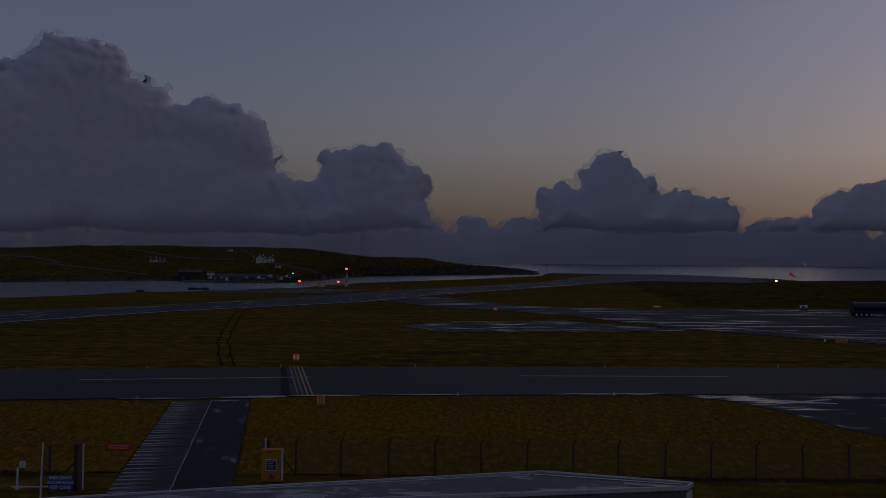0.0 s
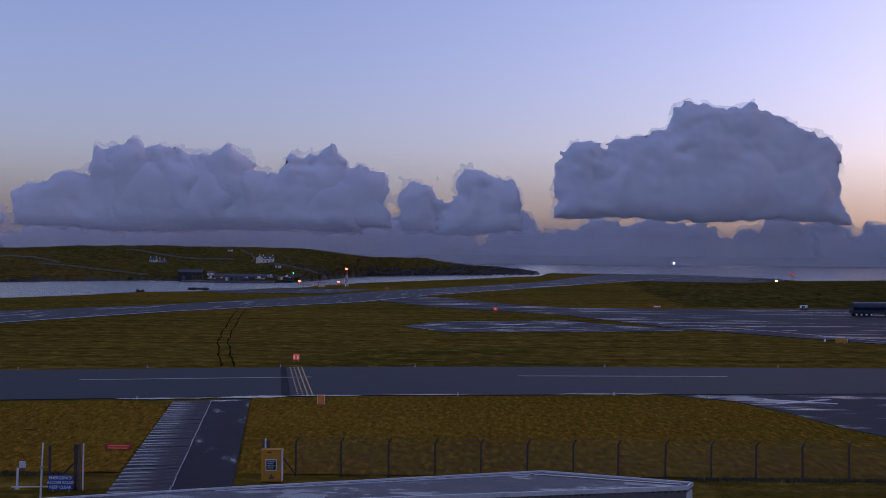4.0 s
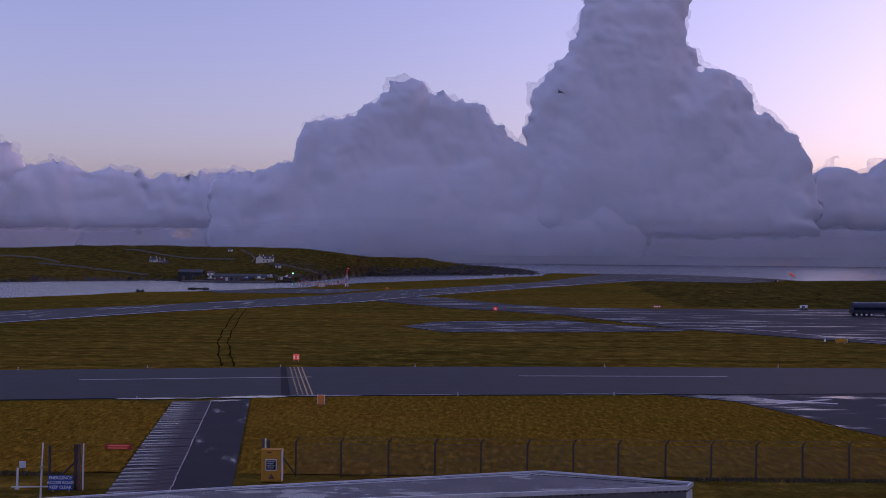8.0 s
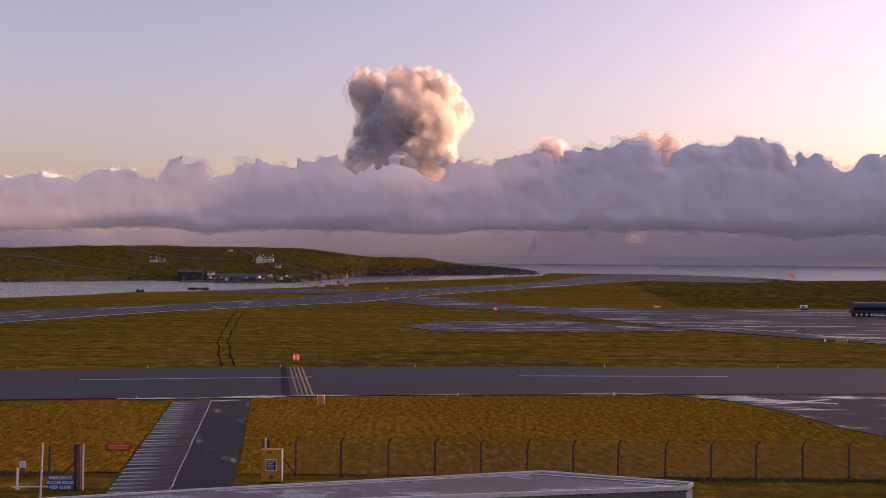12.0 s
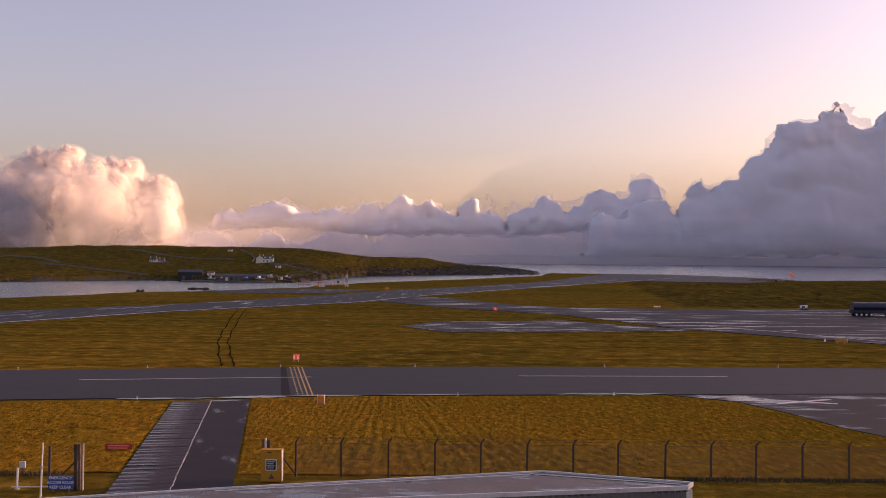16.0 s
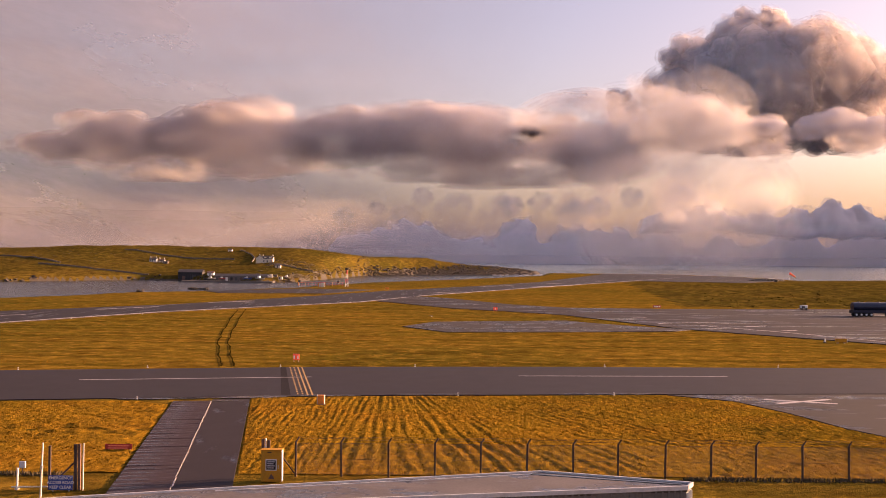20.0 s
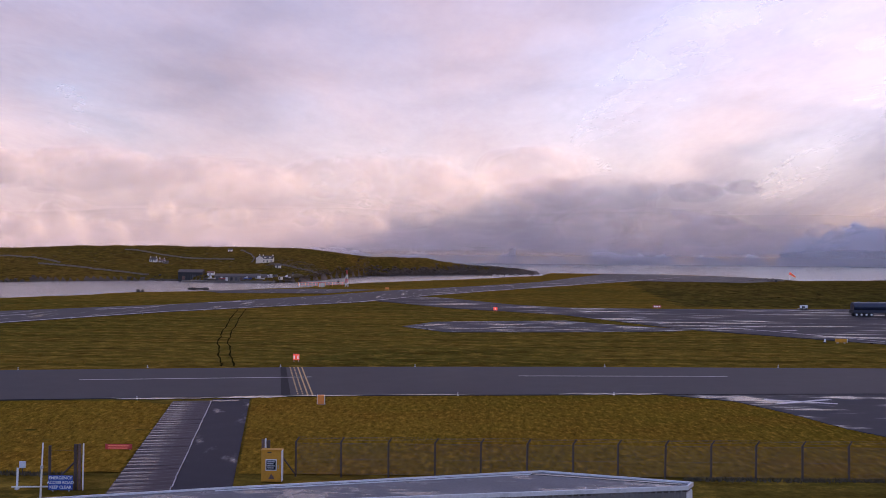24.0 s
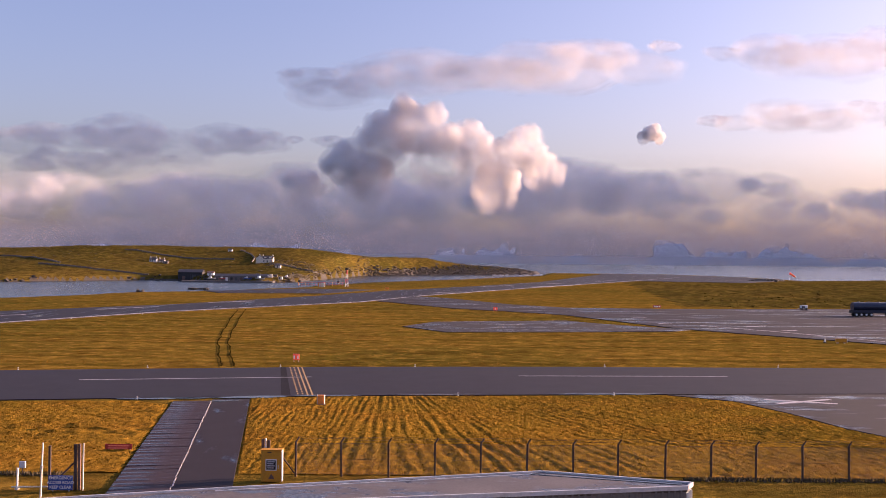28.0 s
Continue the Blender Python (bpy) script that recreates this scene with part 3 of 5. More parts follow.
# uncut blades along the foot of the fence, dark to stand for its shadow strip
v, f = [], []
for k in range(4500):
    x, y, h = rng.uniform(-45, 42), 67.3 + rng.normal(0, 0.2), rng.uniform(0.06, 0.26)
    if abs(x - road_x(y)) < 4 or -25 < x < 16:
        continue
    a, i = rng.uniform(0, 6.28), len(v)
    v += [(x - 0.06 * math.cos(a), y - 0.06 * math.sin(a), -0.05), (x + 0.06 * math.cos(a), y + 0.06 * math.sin(a), -0.05), (x + rng.normal(0, 0.08), y + rng.normal(0, 0.08), h)]
    f.append((i, i + 1, i + 2))
tagged(array_mesh("rank_grass_shade", v, f, SCRUB, smooth=False), "rank grass along the fence foot, dark for the shadow strip", "grass", kind="stuff")

# ---- gate, signs and cabinet at the access road ----
gate = thing("gate_post_group", -22.3, 63.1, 0, "weathered gate posts with a slanting brace", "gate post")
part("post", boxed(-0.42, -0.24, -0.09, 0.09, -0.1, 2.78, bevel=0.015), POST_WOOD, gate)
part("post", boxed(-0.16, -0.02, -0.09, 0.09, -0.1, 2.8, bevel=0.015), RUST, gate, "rusty brown post")
part("post", rodded((0.14, -0.05, -0.1), (0.17, -0.05, 2.84), 0.05), CREAM, gate, "white painted tube post")
part("post", boxed(-2.0, -1.86, -0.07, 0.07, -0.1, 2.68, bevel=0.015), POST_WOOD, gate)
part("brace", rodded((-1.5, 0, 0.55), (-0.3, 0, 1.75), 0.055), POST_WOOD, gate)
part("strand", rodded((-1.93, 0, 2.4), (-0.3, 0, 2.4), 0.006, seg=4), WIRE, gate)
right_posts = thing("gate_post_pair", -11.4, 66.3, 0, "pair of dark gate posts behind the cabinet", "gate post")
part("post", boxed(-0.28, -0.12, -0.08, 0.08, -0.1, 2.62, bevel=0.015), RUST, right_posts)
part("post", boxed(-0.08, 0.02, -0.08, 0.08, -0.1, 2.66, bevel=0.015), WHITE, right_posts, "pale post")
part("post", boxed(0.08, 0.26, -0.08, 0.08, -0.1, 2.55, bevel=0.015), POST_WOOD, right_posts)

sign = thing("road_sign", -23.4, 62.7, 0, "blue emergency access road sign with white capitals", "sign")
part("panel", boxed(-0.75, 0.75, -0.02, 0.02, 0.02, 0.92, bevel=0.01), BLUE, sign)
part("leg", boxed(-0.55, -0.47, 0.02, 0.08, -0.1, 0.8), GALV, sign)
part("leg", boxed(0.47, 0.55, 0.02, 0.08, -0.1, 0.8), GALV, sign)
for row, words in enumerate(("EMERGENCY", "ACCESS ROAD", "KEEP CLEAR")):
    c = bpy.data.curves.new("lettering", "FONT")
    c.body, c.size, c.align_x, c.align_y, c.extrude = words, 0.25, "CENTER", "CENTER", 0.004
    c.offset = 0.007
    c.materials.append(WHITE)
    o = new("lettering", c)
    o.parent = sign
    o.matrix_basis = pose(0, -0.028, 0.77 - 0.285 * row, 90, 0, 0)

pole = thing("vent_pole", -23.45, 59.8, 0, "tall pale tube pole with a collar", "pole")
part("tube", rodded((-0.05, 0, -0.1), (0.02, 0, 2.0), 0.06, 0.055, 10), CREAM, pole)
part("tube", rodded((0.02, 0, 2.0), (0.08, 0, 3.45), 0.05, 0.04, 10), WHITE, pole)
part("collar", rodded((0.015, 0, 1.92), (0.022, 0, 2.12), 0.085, seg=10), GALV, pole)
rail = thing("low_rail", -26.2, 63.0, 0, "low pale pipe rail with one upright", "rail")
part("upright", rodded((0, 0, -0.1), (0.03, 0, 1.3), 0.065, seg=10), WHITE, rail)
part("pipe", rodded((-0.35, 0, 0.12), (1.9, 0, 0.16), 0.05, seg=8), CREAM, rail)
part("flange", rodded((0, 0, -0.02), (0, 0, 0.08), 0.14, seg=10), CREAM, rail)
mbox = thing("meter_box", -27.6, 67.2, 0, "small pale grey box on a post", "box")
part("box", boxed(-0.2, 0.2, -0.08, 0.08, 0.42, 0.86, bevel=0.02), TRIM, mbox)
part("post", rodded((0, 0.02, -0.1), (0, 0.02, 0.5), 0.035), POST_WOOD, mbox)

cab = thing("cabinet", -10.92, 65.6, 0, "yellow steel cabinet with a framed notice", "cabinet")
part("body", boxed(-0.66, 0.62, 0, 0.55, 0.0, 2.02, bevel=0.02), YELLOW, cab)
part("door", boxed(-0.6, 0.56, -0.025, 0.0, 0.08, 1.94, bevel=0.008), YELLOW, cab)
part("edge_strip", boxed(0.62, 0.68, 0.0, 0.5, 0.02, 2.0, bevel=0.01), WHITE, cab, "pale edge strip")
part("roof", boxed(-0.7, 0.68, -0.06, 0.6, 2.02, 2.07, bevel=0.015), YELLOW, cab)
part("vent", boxed(-0.26, 0.0, -0.035, -0.02, 1.86, 1.93), DARK, cab)
notice = part("notice", boxed(-0.38, 0.34, -0.04, -0.02, 0.72, 1.46, bevel=0.01), WHITE, cab, "white framed notice")
part("notice_face", boxed(-0.32, 0.28, -0.05, -0.04, 0.79, 1.39), PANE, notice, "dark printed face")
for k in range(4):
    part("print_bar", boxed(-0.26, 0.22 - 0.08 * (k % 2), -0.056, -0.05, 1.27 - 0.13 * k, 1.32 - 0.13 * k), TRIM, notice)
part("triangle", prism([(-0.2, 0), (0.2, 0), (0.0, 0.34)], 0, 0.012), RUST, cab).matrix_basis = pose(0, -0.028, 0.2, 90, 0, 0)
part("handle", boxed(0.42, 0.47, -0.07, -0.025, 0.85, 1.12, bevel=0.01), GALV, cab)

board = thing("warning_board", -24.0, 75.8, 0, "long low red board with two lines of print", "sign")
part("panel", boxed(-1.0, 1.0, -0.02, 0.02, 0.06, 0.46, bevel=0.01), RED, board)
for k in range(2):
    part("leg", boxed(-0.8 + 1.6 * k, -0.74 + 1.6 * k, 0.02, 0.08, -0.1, 0.4), GALV, board)
    part("print_bar", boxed(-0.78, 0.8 - 0.15 * k, -0.03, -0.02, 0.30 - 0.17 * k, 0.36 - 0.17 * k), LIT_SIGN, board, "pale lit line of print")


# ---- airfield signs and lights ----
def lit_sign(x, y, w, h, legs, face, label, bars=2, lift=0.2, turn=0.0):
    e = thing("airfield_sign", x, y, 0, label, "sign", turn)
    part("case", boxed(-w / 2, w / 2, -0.12, 0.12, lift, lift + h, bevel=0.02), face, e)
    for k in range(legs):
        px = -w * 0.35 + w * 0.7 * k / max(1, legs - 1)
        part("leg", boxed(px - 0.03, px + 0.03, -0.03, 0.03, -0.1, lift), GALV, e)
    for k in range(bars):
        bx = -w * 0.3 + w * 0.6 * k / max(1, bars - 1) if bars > 1 else 0
        part("print_bar", boxed(bx - w * 0.1, bx + w * 0.1, -0.13, -0.12, lift + h * 0.22, lift + h * 0.78), LIT_WHITE, e, "white stroke of lettering")
    part("hood", boxed(-w / 2 - 0.02, w / 2 + 0.02, -0.15, 0.14, lift + h, lift + h + 0.03), face, e)
    return e


lit_sign(-20.2, 141, 0.86, 0.8, 2, SIGN_RED, "red lit taxiway sign with white strokes")
lit_sign(14.6, 280.5, 1.1, 0.85, 2, SIGN_RED, "small red and white taxiway sign", 1, 0.25)
lit_sign(64.4, 305.5, 2.4, 0.62, 3, RED, "long dark red taxiway sign board", 3)
lit_sign(-25, 458, 1.6, 0.8, 2, ORANGE, "small orange board beside the runway", 0)
box_sign = thing("marker_box", -11.9, 100.2, 0, "orange and white runway marker box", "marker")
part("body", boxed(-0.28, 0.36, -0.3, 0.3, 0.0, 0.92, bevel=0.03), ORANGE, box_sign)
part("side_panel", boxed(-0.33, -0.28, -0.27, 0.27, 0.05, 0.95, bevel=0.01), WHITE, box_sign, "white side panel")
part("side_panel", boxed(0.36, 0.40, -0.27, 0.27, 0.05, 0.9, bevel=0.01), CREAM, box_sign, "cream side panel")
part("base", boxed(-0.4, 0.48, -0.36, 0.36, -0.1, 0.04), STONE, box_sign)
wedge = thing("marker_board", 71.1, 181.5, 0, "long yellow apron marker board", "marker")
part("board", boxed(-0.95, 0.95, -0.3, 0.3, 0.08, 0.72, bevel=0.04), YELLOW, wedge)
part("end_panel", boxed(0.95, 1.06, -0.3, 0.3, 0.08, 0.72, bevel=0.01), CREAM, wedge)
for k in (-0.6, 0.6):
    part("foot", boxed(k - 0.06, k + 0.06, -0.34, 0.34, -0.1, 0.1), GALV, wedge)
cone = thing("marker_post", 68.6, 182.5, 0, "short white marker post", "marker")
part("post", rodded((0, 0, -0.05), (0, 0, 0.6), 0.2, 0.13, 10), WHITE, cone)
part("base", rodded((0, 0, -0.05), (0, 0, 0.06), 0.3, 0.28, 10), RUBBER, cone)

edge_light = thing("edge_light", -30.7, 102.6, 0.02, "small white runway edge light", "light", group="runway edge lights")
part("base", rodded((0, 0, -0.1), (0, 0, 0.05), 0.1, 0.09, 10), GALV, edge_light)
part("stem", rodded((0, 0, 0.06), (0, 0, 0.24), 0.03), GALV, edge_light)
part("lens", rodded((0, 0, 0.22), (0, 0, 0.30), 0.06, 0.04, 10), TRIM, edge_light)
for x, y in ((-3.6, 135.9), (45.9, 139), (1.7, 107.5), (18.4, 108.8), (-38.1, 131.8), (-53.2, 127.8), (-58, 98.4), (-21.2, 133.8), (22, 137.6), (70, 140.2)):
    copy_thing(edge_light, pose(x, y, 0.02))
for k in range(9):
    u = k / 8
    copy_thing(edge_light, pose(-95 + 84 * u, 212.5 + 172 * u - 30 * math.sin(u * 3.14) * 0.2, 0.02))


def truck():
    """An articulated fuel tanker, dark, with pale wheel hubs."""
    e = thing("tanker", 114.3, 268.5, 0.07, "dark blue fuel tanker with pale wheel hubs", "truck")
    bm = rodded((-6.2, 0, 2.55), (4.6, 0, 2.55), 1.3, seg=20)
    bmesh.ops.scale(bm, vec=(1, 1, 0.85), verts=bm.verts, space=Matrix.Translation((0, 0, -2.55)))
    part("tank", bm, NAVY, e)
    part("walkway", boxed(-5.6, 4.0, -0.35, 0.35, 3.6, 3.72, bevel=0.02), GALV, e)
    for k in range(4):
        part("hatch", rodded((-4.5 + 2.6 * k, 0, 3.7), (-4.5 + 2.6 * k, 0, 3.92), 0.3, seg=12), NAVY, e)
    part("chassis", boxed(-6.3, 7.4, -0.9, 0.9, 0.85, 1.25, bevel=0.03), DARK, e)
    part("side_skirt", boxed(-6.3, 4.4, -1.25, -1.18, 1.05, 1.7, bevel=0.01), NAVY, e)
    cabin = part("cab", boxed(5.0, 7.3, -1.22, 1.22, 0.9, 3.5, bevel=0.15), NAVY, e)
    part("windscreen", boxed(7.28, 7.33, -1.05, 1.05, 2.1, 3.2), PANE, cabin)
    part("side_window", boxed(5.9, 6.9, -1.24, -1.2, 2.1, 3.1), PANE, cabin)
    part("mudguard", boxed(-6.5, -6.3, -1.2, 1.2, 0.8, 1.7, bevel=0.02), DARK, e)
    for x in (-5.5, -4.2, -2.9, -1.6, 3.4, 6.3):
        for side in (-1, 1):
            w = part("wheel", rodded((x, side * 0.85, 0.5), (x, side * 1.2, 0.5), 0.5, seg=18), RUBBER, e)
            part("hub", rodded((x, side * 1.19, 0.5), (x, side * 1.24, 0.5), 0.3, 0.24, 12), WHITE, w, "pale wheel hub")
    return e


truck()
cart = thing("service_cart", 107.4, 302.5, 0.07, "small white service cart with dark wheels", "cart")
part("body", boxed(-1.0, 1.0, -0.6, 0.6, 0.4, 1.3, bevel=0.08), WHITE, cart)
part("panel", boxed(-0.8, 0.1, -0.62, -0.6, 0.55, 1.1), SLATE, cart)
part("tow_bar", rodded((-1.0, 0, 0.45), (-1.8, 0, 0.3), 0.04), GALV, cart)
for x in (-0.65, 0.65):
    for side in (-1, 1):
        part("wheel", rodded((x, side * 0.5, 0.26), (x, side * 0.68, 0.26), 0.26, seg=14), RUBBER, cart)

# ---- the near shed ----
shed = thing("shed", 0, 0, 0, "flat-roofed grey clad shed with pale trim", "building")
ROOF = [(12.35, 50.1), (5.2, 52.5), (-10.2, 48.1), (-31, 41.4), (-30.6, 40.55), (-4.6, 46.0), (11.9, 49.25)]
part("roof_slab", prism(ROOF, 3.3, 3.52), MEMBRANE, shed, "grey felt roof with damp patches")
part("wall", prism([(p[0] * 0.995 + 0.02, p[1] * 0.998 + 0.13) for p in ROOF], -0.1, 3.34), CLAD, shed)


def rim(a, b, wide, z0, z1, name="fascia", material=TRIM):
    a, b = Vector((*a, 0)), Vector((*b, 0))
    d = (b - a).normalized() * (wide / 2)
    n = Vector((-d.y, d.x, 0))
    return part(name, prism([(p.x, p.y) for p in (a + n - d, a - n - d, b - n + d, b + n + d)], z0, z1), material, shed)


for k in range(len(ROOF)):
    rim(ROOF[k], ROOF[(k + 1) % len(ROOF)], 0.11, 3.4, 3.6)
rim((4.6, 51.95), (11.7, 49.85), 0.2, 3.52, 3.545, "gutter", PANE)
rim((-10.5, 47.6), (4.6, 51.9), 0.07, 3.52, 3.56, "seam", TRIM)
rib_a, rib_b = Vector((-4.6, 46.0)), Vector((11.9, 49.25))
for k in range(52):
    p = rib_a.lerp(rib_b, k / 52)
    rib = part("cladding_rib", boxed(-0.045, 0.045, -0.05, 0.05, 0, 3.4), CLAD, shed) if k == 0 else new("cladding_rib", rib.data)
    rib.parent = shed
    rib.matrix_basis = pose(p.x + 0.02, p.y + 0.05, 0, 0, 0, 11)
for p in ((12.25, 50.0), (11.95, 49.35), (12.1, 49.7)):
    part("corner_post", boxed(p[0] - 0.07, p[0] + 0.07, p[1] - 0.07, p[1] + 0.07, 0, 3.25), WHITE, shed)
# the lane of kept turf and the kerb between shed and fence
tagged(part("kerb", boxed(-12, 40, 55.0, 55.15, -0.2, 0.1, bevel=0.02), CONCRETE), "low concrete kerb behind the shed", "kerb", kind="structure")


# ---- runway aids by the inlet ----
array = thing("localiser_array", -72.3, 510, 0, "row of red and white aerial frames by the inlet", "aerial")
for k in range(15):
    x = 1.7 * k
    frame_part = part("aerial", boxed(x - 0.07, x + 0.07, -0.07, 0.07, -0.1, 1.8, bevel=0.01), RED if k % 2 else ORANGE, array)
    part("boom", boxed(x - 0.05, x + 0.05, -1.0, 0.9, 1.5, 1.6), ORANGE, frame_part)
part("rail", boxed(-0.4, 24.2, -0.05, 0.05, 1.62, 1.74), RED, array)
part("rail", boxed(-0.4, 24.2, -0.05, 0.05, 0.7, 0.8), RED, array)
hut = thing("equipment_hut", -59.0, 494, 0, "orange and white equipment hut", "hut")
part("wall", boxed(-1.5, 0.1, -1.0, 1.0, -0.1, 2.0, bevel=0.02), ORANGE, hut)
part("wall", boxed(0.1, 1.5, -1.0, 1.0, -0.1, 2.0, bevel=0.02), CREAM, hut, "cream wall")
part("roof", boxed(-1.65, 1.65, -1.15, 1.15, 2.0, 2.15, bevel=0.02), RED, hut)
part("door", boxed(-0.9, -0.2, -1.04, -1.0, 0.0, 1.8), WHITE, hut)
mast = thing("mast", -47.0, 498, 0, "red and white lattice mast beside the runway", "mast")
for sx in (-0.7, 0.7):
    for sy in (-0.7, 0.7):
        for k in range(4):
            a, b = 1 - k * 0.18, 1 - (k + 1) * 0.18
            part("leg", rodded((sx * a, sy * a, 2.0 * k - (0.1 if k == 0 else 0)), (sx * b, sy * b, 2.0 * k + 2.0), 0.11), RED if k % 2 else WHITE, mast)
for k in range(4):
    a, b = 0.7 * (1 - k * 0.18), 0.7 * (1 - (k + 1) * 0.18)
    for s in (-1, 1):
        part("brace", rodded((-a * s, -a, 2 * k), (b * s, -b, 2 * k + 2), 0.06), RED if k % 2 else WHITE, mast)
part("head", boxed(-0.5, 0.5, -0.5, 0.5, 8.0, 8.2, bevel=0.02), RED, mast)


def lamp(x, y, z, glass, size, label, height):
    """A hooded lamp on a stem; its glass looks one way."""
    e = thing("airfield_lamp", x, y, z, label, "lamp")
    head = part("hood", boxed(-size, size, -size * 0.7, size * 0.8, 0, size * 1.6, bevel=size * 0.15), DARK, e)
    part("lens", boxed(-size * 0.85, size * 0.85, -size * 0.78, -size * 0.7, size * 0.15, size * 1.45), glass, head, "glowing lens")
    if height:
        part("stem", rodded((0, 0, -height), (0, 0, 0), 0.08), GALV, e)
    return e


LAMPS = [lamp(-47.0, 497.4, 8.2, RED_LAMP, 0.7, "red obstruction lamp on the mast head", 0),
         lamp(-78.2, 556, 0.6, RED_LAMP, 0.75, "red hooded lamp at the runway end", 2.5),
         lamp(-57.0, 556, 0.4, RED_LAMP, 0.75, "red hooded lamp at the runway end", 2.5),
         lamp(-117, 794, ground_at(-117, 797) + 2.0, GREEN_LAMP, 0.6, "green harbour lamp on a short stem", 3.0),
         lamp(214.5, 655, 0.9, AMBER_LAMP, 0.85, "amber hooded lamp beside the runway end", 1.8)]
turf_stone = thing("stone_heap", -106.5, 443.5, 0, "low dark stone heap on the shore", "stones")
bm = bmesh.new()
for k in range(14):
    bmesh.ops.create_icosphere(bm, subdivisions=1, radius=rng.uniform(0.4, 0.8), matrix=pose(-4 + 0.62 * k, rng.uniform(-0.6, 0.6), 0.15, 20 * k, 35 * k, 0))
part("stones", bm, ROCK, turf_stone)
copy_thing(turf_stone, pose(-122, 410.5, -0.1) @ Matrix.Diagonal((0.35, 1, 1.2, 1)))

sock = thing("windsock", 257.8, 757, 0.3, "orange windsock on a thin pole", "windsock")
part("pole", rodded((0, 0, -0.5), (0, 0, 5.4), 0.12, 0.08), GALV, sock)
# SIGN_RED gives alternate sleeve rings an added faint glow, with no lamp inside
for k in range(4):
    part("sleeve", rodded((0.3 + 1.15 * k, 0, 5.1 - 0.75 * k), (1.4 + 1.15 * k, 0, 4.4 - 0.75 * k), 0.95 - 0.13 * k, 0.82 - 0.13 * k, 12), ORANGE if k % 2 else SIGN_RED, sock)


# ---- boulders, rocks and scrub ----
def boulders(name, label, n, spot, size, material, seed):
    """Heaped stones: spot(rng) gives the plan place, size the radius."""
    r = np.random.default_rng(seed)
    v0, f0 = BALL1
    vs, fs, i = [], [], 0
    for _ in range(n):
        x, y = spot(r)
        s = size * r.uniform(0.4, 1.3)
        jag = 1 + 0.35 * r.normal(0, 1, (len(v0), 1))
        p = v0 * jag * s * np.array([r.uniform(0.8, 1.9), 1, r.uniform(0.5, 1.0) * (0.45 if material in (SCRUB, MOOR) else 1)])
        vs.append(p + np.array([x, y, ground_at(x, y) + s * 0.15]))
        fs.append(f0 + i)
        i += len(v0)
    return tagged(array_mesh(name, np.concatenate(vs).tolist(), np.concatenate(fs).tolist(), material, smooth=material in (SCRUB, MOOR)), label, "rocks", kind="stuff")


bm = bmesh.new()
bmesh.ops.create_icosphere(bm, subdivisions=1, radius=1)
BALL1 = (np.array([q.co[:] for q in bm.verts]), np.array([[w.index for w in q.verts] for q in bm.faces]))
bm.free()
HILL_X, HILL_S = [-480, -313, -238, -201, -139, -113, -95, -81, -28, 121], [700, 719, 804, 799, 748, 775, 990, 1085, 1150, 1232]


def along_hill(r):
    x = r.uniform(-470, -86)
    return x, float(np.interp(x, HILL_X, HILL_S)) + r.normal(1, 3)


def along_point(r):
    x = r.uniform(-90, 114)
    return x, float(np.interp(x, HILL_X, HILL_S)) + abs(r.normal(0, 5 + 0.22 * max(0, x + 30)))


boulders("shore_rocks", "dark rocks along the far shore", 420, along_hill, 1.0, ROCK, 11)
boulders("point_rocks", "jagged dark rocks of the headland", 1700, along_point, 1.05, ROCK, 12)
boulders("scrub", "dark scrub on the slope above the houses", 420, lambda r: (r.uniform(-150, -70), r.normal(880, 22)), 0.9, SCRUB, 13)
boulders("scrub", "dark heather patches on the hill side", 260, lambda r: (r.uniform(-420, -180), r.uniform(860, 1000)), 0.6, SCRUB, 14)
boulders("scrub", "brown tussocks along the rough grass bank", 420, lambda r: (lambda y: (r.uniform(80 + 0.25 * (y - 316), 220), y))(316 + abs(r.normal(0, 60))), 0.4, MOOR, 15)
boulders("scrub", "dark scrub and bracken on the steep bank by the pier", 700, lambda r: (lambda x: (x, float(np.interp(x, HILL_X, HILL_S)) + r.uniform(0, 50)))(r.uniform(-122, -80)), 1.1, SCRUB, 18)
boulders("spit_rocks", "dark skerry rocks in the inlet mouth", 130, lambda r: (r.uniform(-75, -40), 905 + r.normal(0, 8)), 1.4, ROCK, 16)
mound = thing("rock_mound", 235, 736, 0, "dark heap of armour rocks at the runway end", "rocks")
for k in range(70):
    u, w = rng.uniform(-1, 1), rng.uniform(-1, 1)
    h = max(0, (1 - abs(u) ** 1.6)) * 1.3
    bm = bmesh.new()
    s = rng.uniform(0.6, 1.2)
    bmesh.ops.create_icosphere(bm, subdivisions=1, radius=s, matrix=pose(13 * u, 3.5 * w, h * (1 - 0.7 * abs(w)), rng.uniform(0, 90), rng.uniform(0, 90), 0))
    for q in bm.verts:
        q.co += Vector(rng.normal(0, 0.18 * s, 3))
    part("rock", bm, STONE, mound)
bm = bmesh.new()
bmesh.ops.create_icosphere(bm, subdivisions=3, radius=1, matrix=pose(0, 0, -0.4) @ Matrix.Diagonal((13.5, 4.5, 1.5, 1)))
part("core", bm, STONE, mound)


# surf along the skerries
bm = bmesh.new()
for k in range(60):
    x = rng.uniform(60, 150)
    y = float(np.interp(x, [-28, 121, 160], [1148, 1228, 1236])) - rng.uniform(2, 12)
    bmesh.ops.create_icosphere(bm, subdivisions=1, radius=1, matrix=pose(x, y, -4.95) @ Matrix.Diagonal((rng.uniform(1, 4.5), rng.uniform(0.5, 1.5), rng.uniform(0.15, 0.8), 1)))
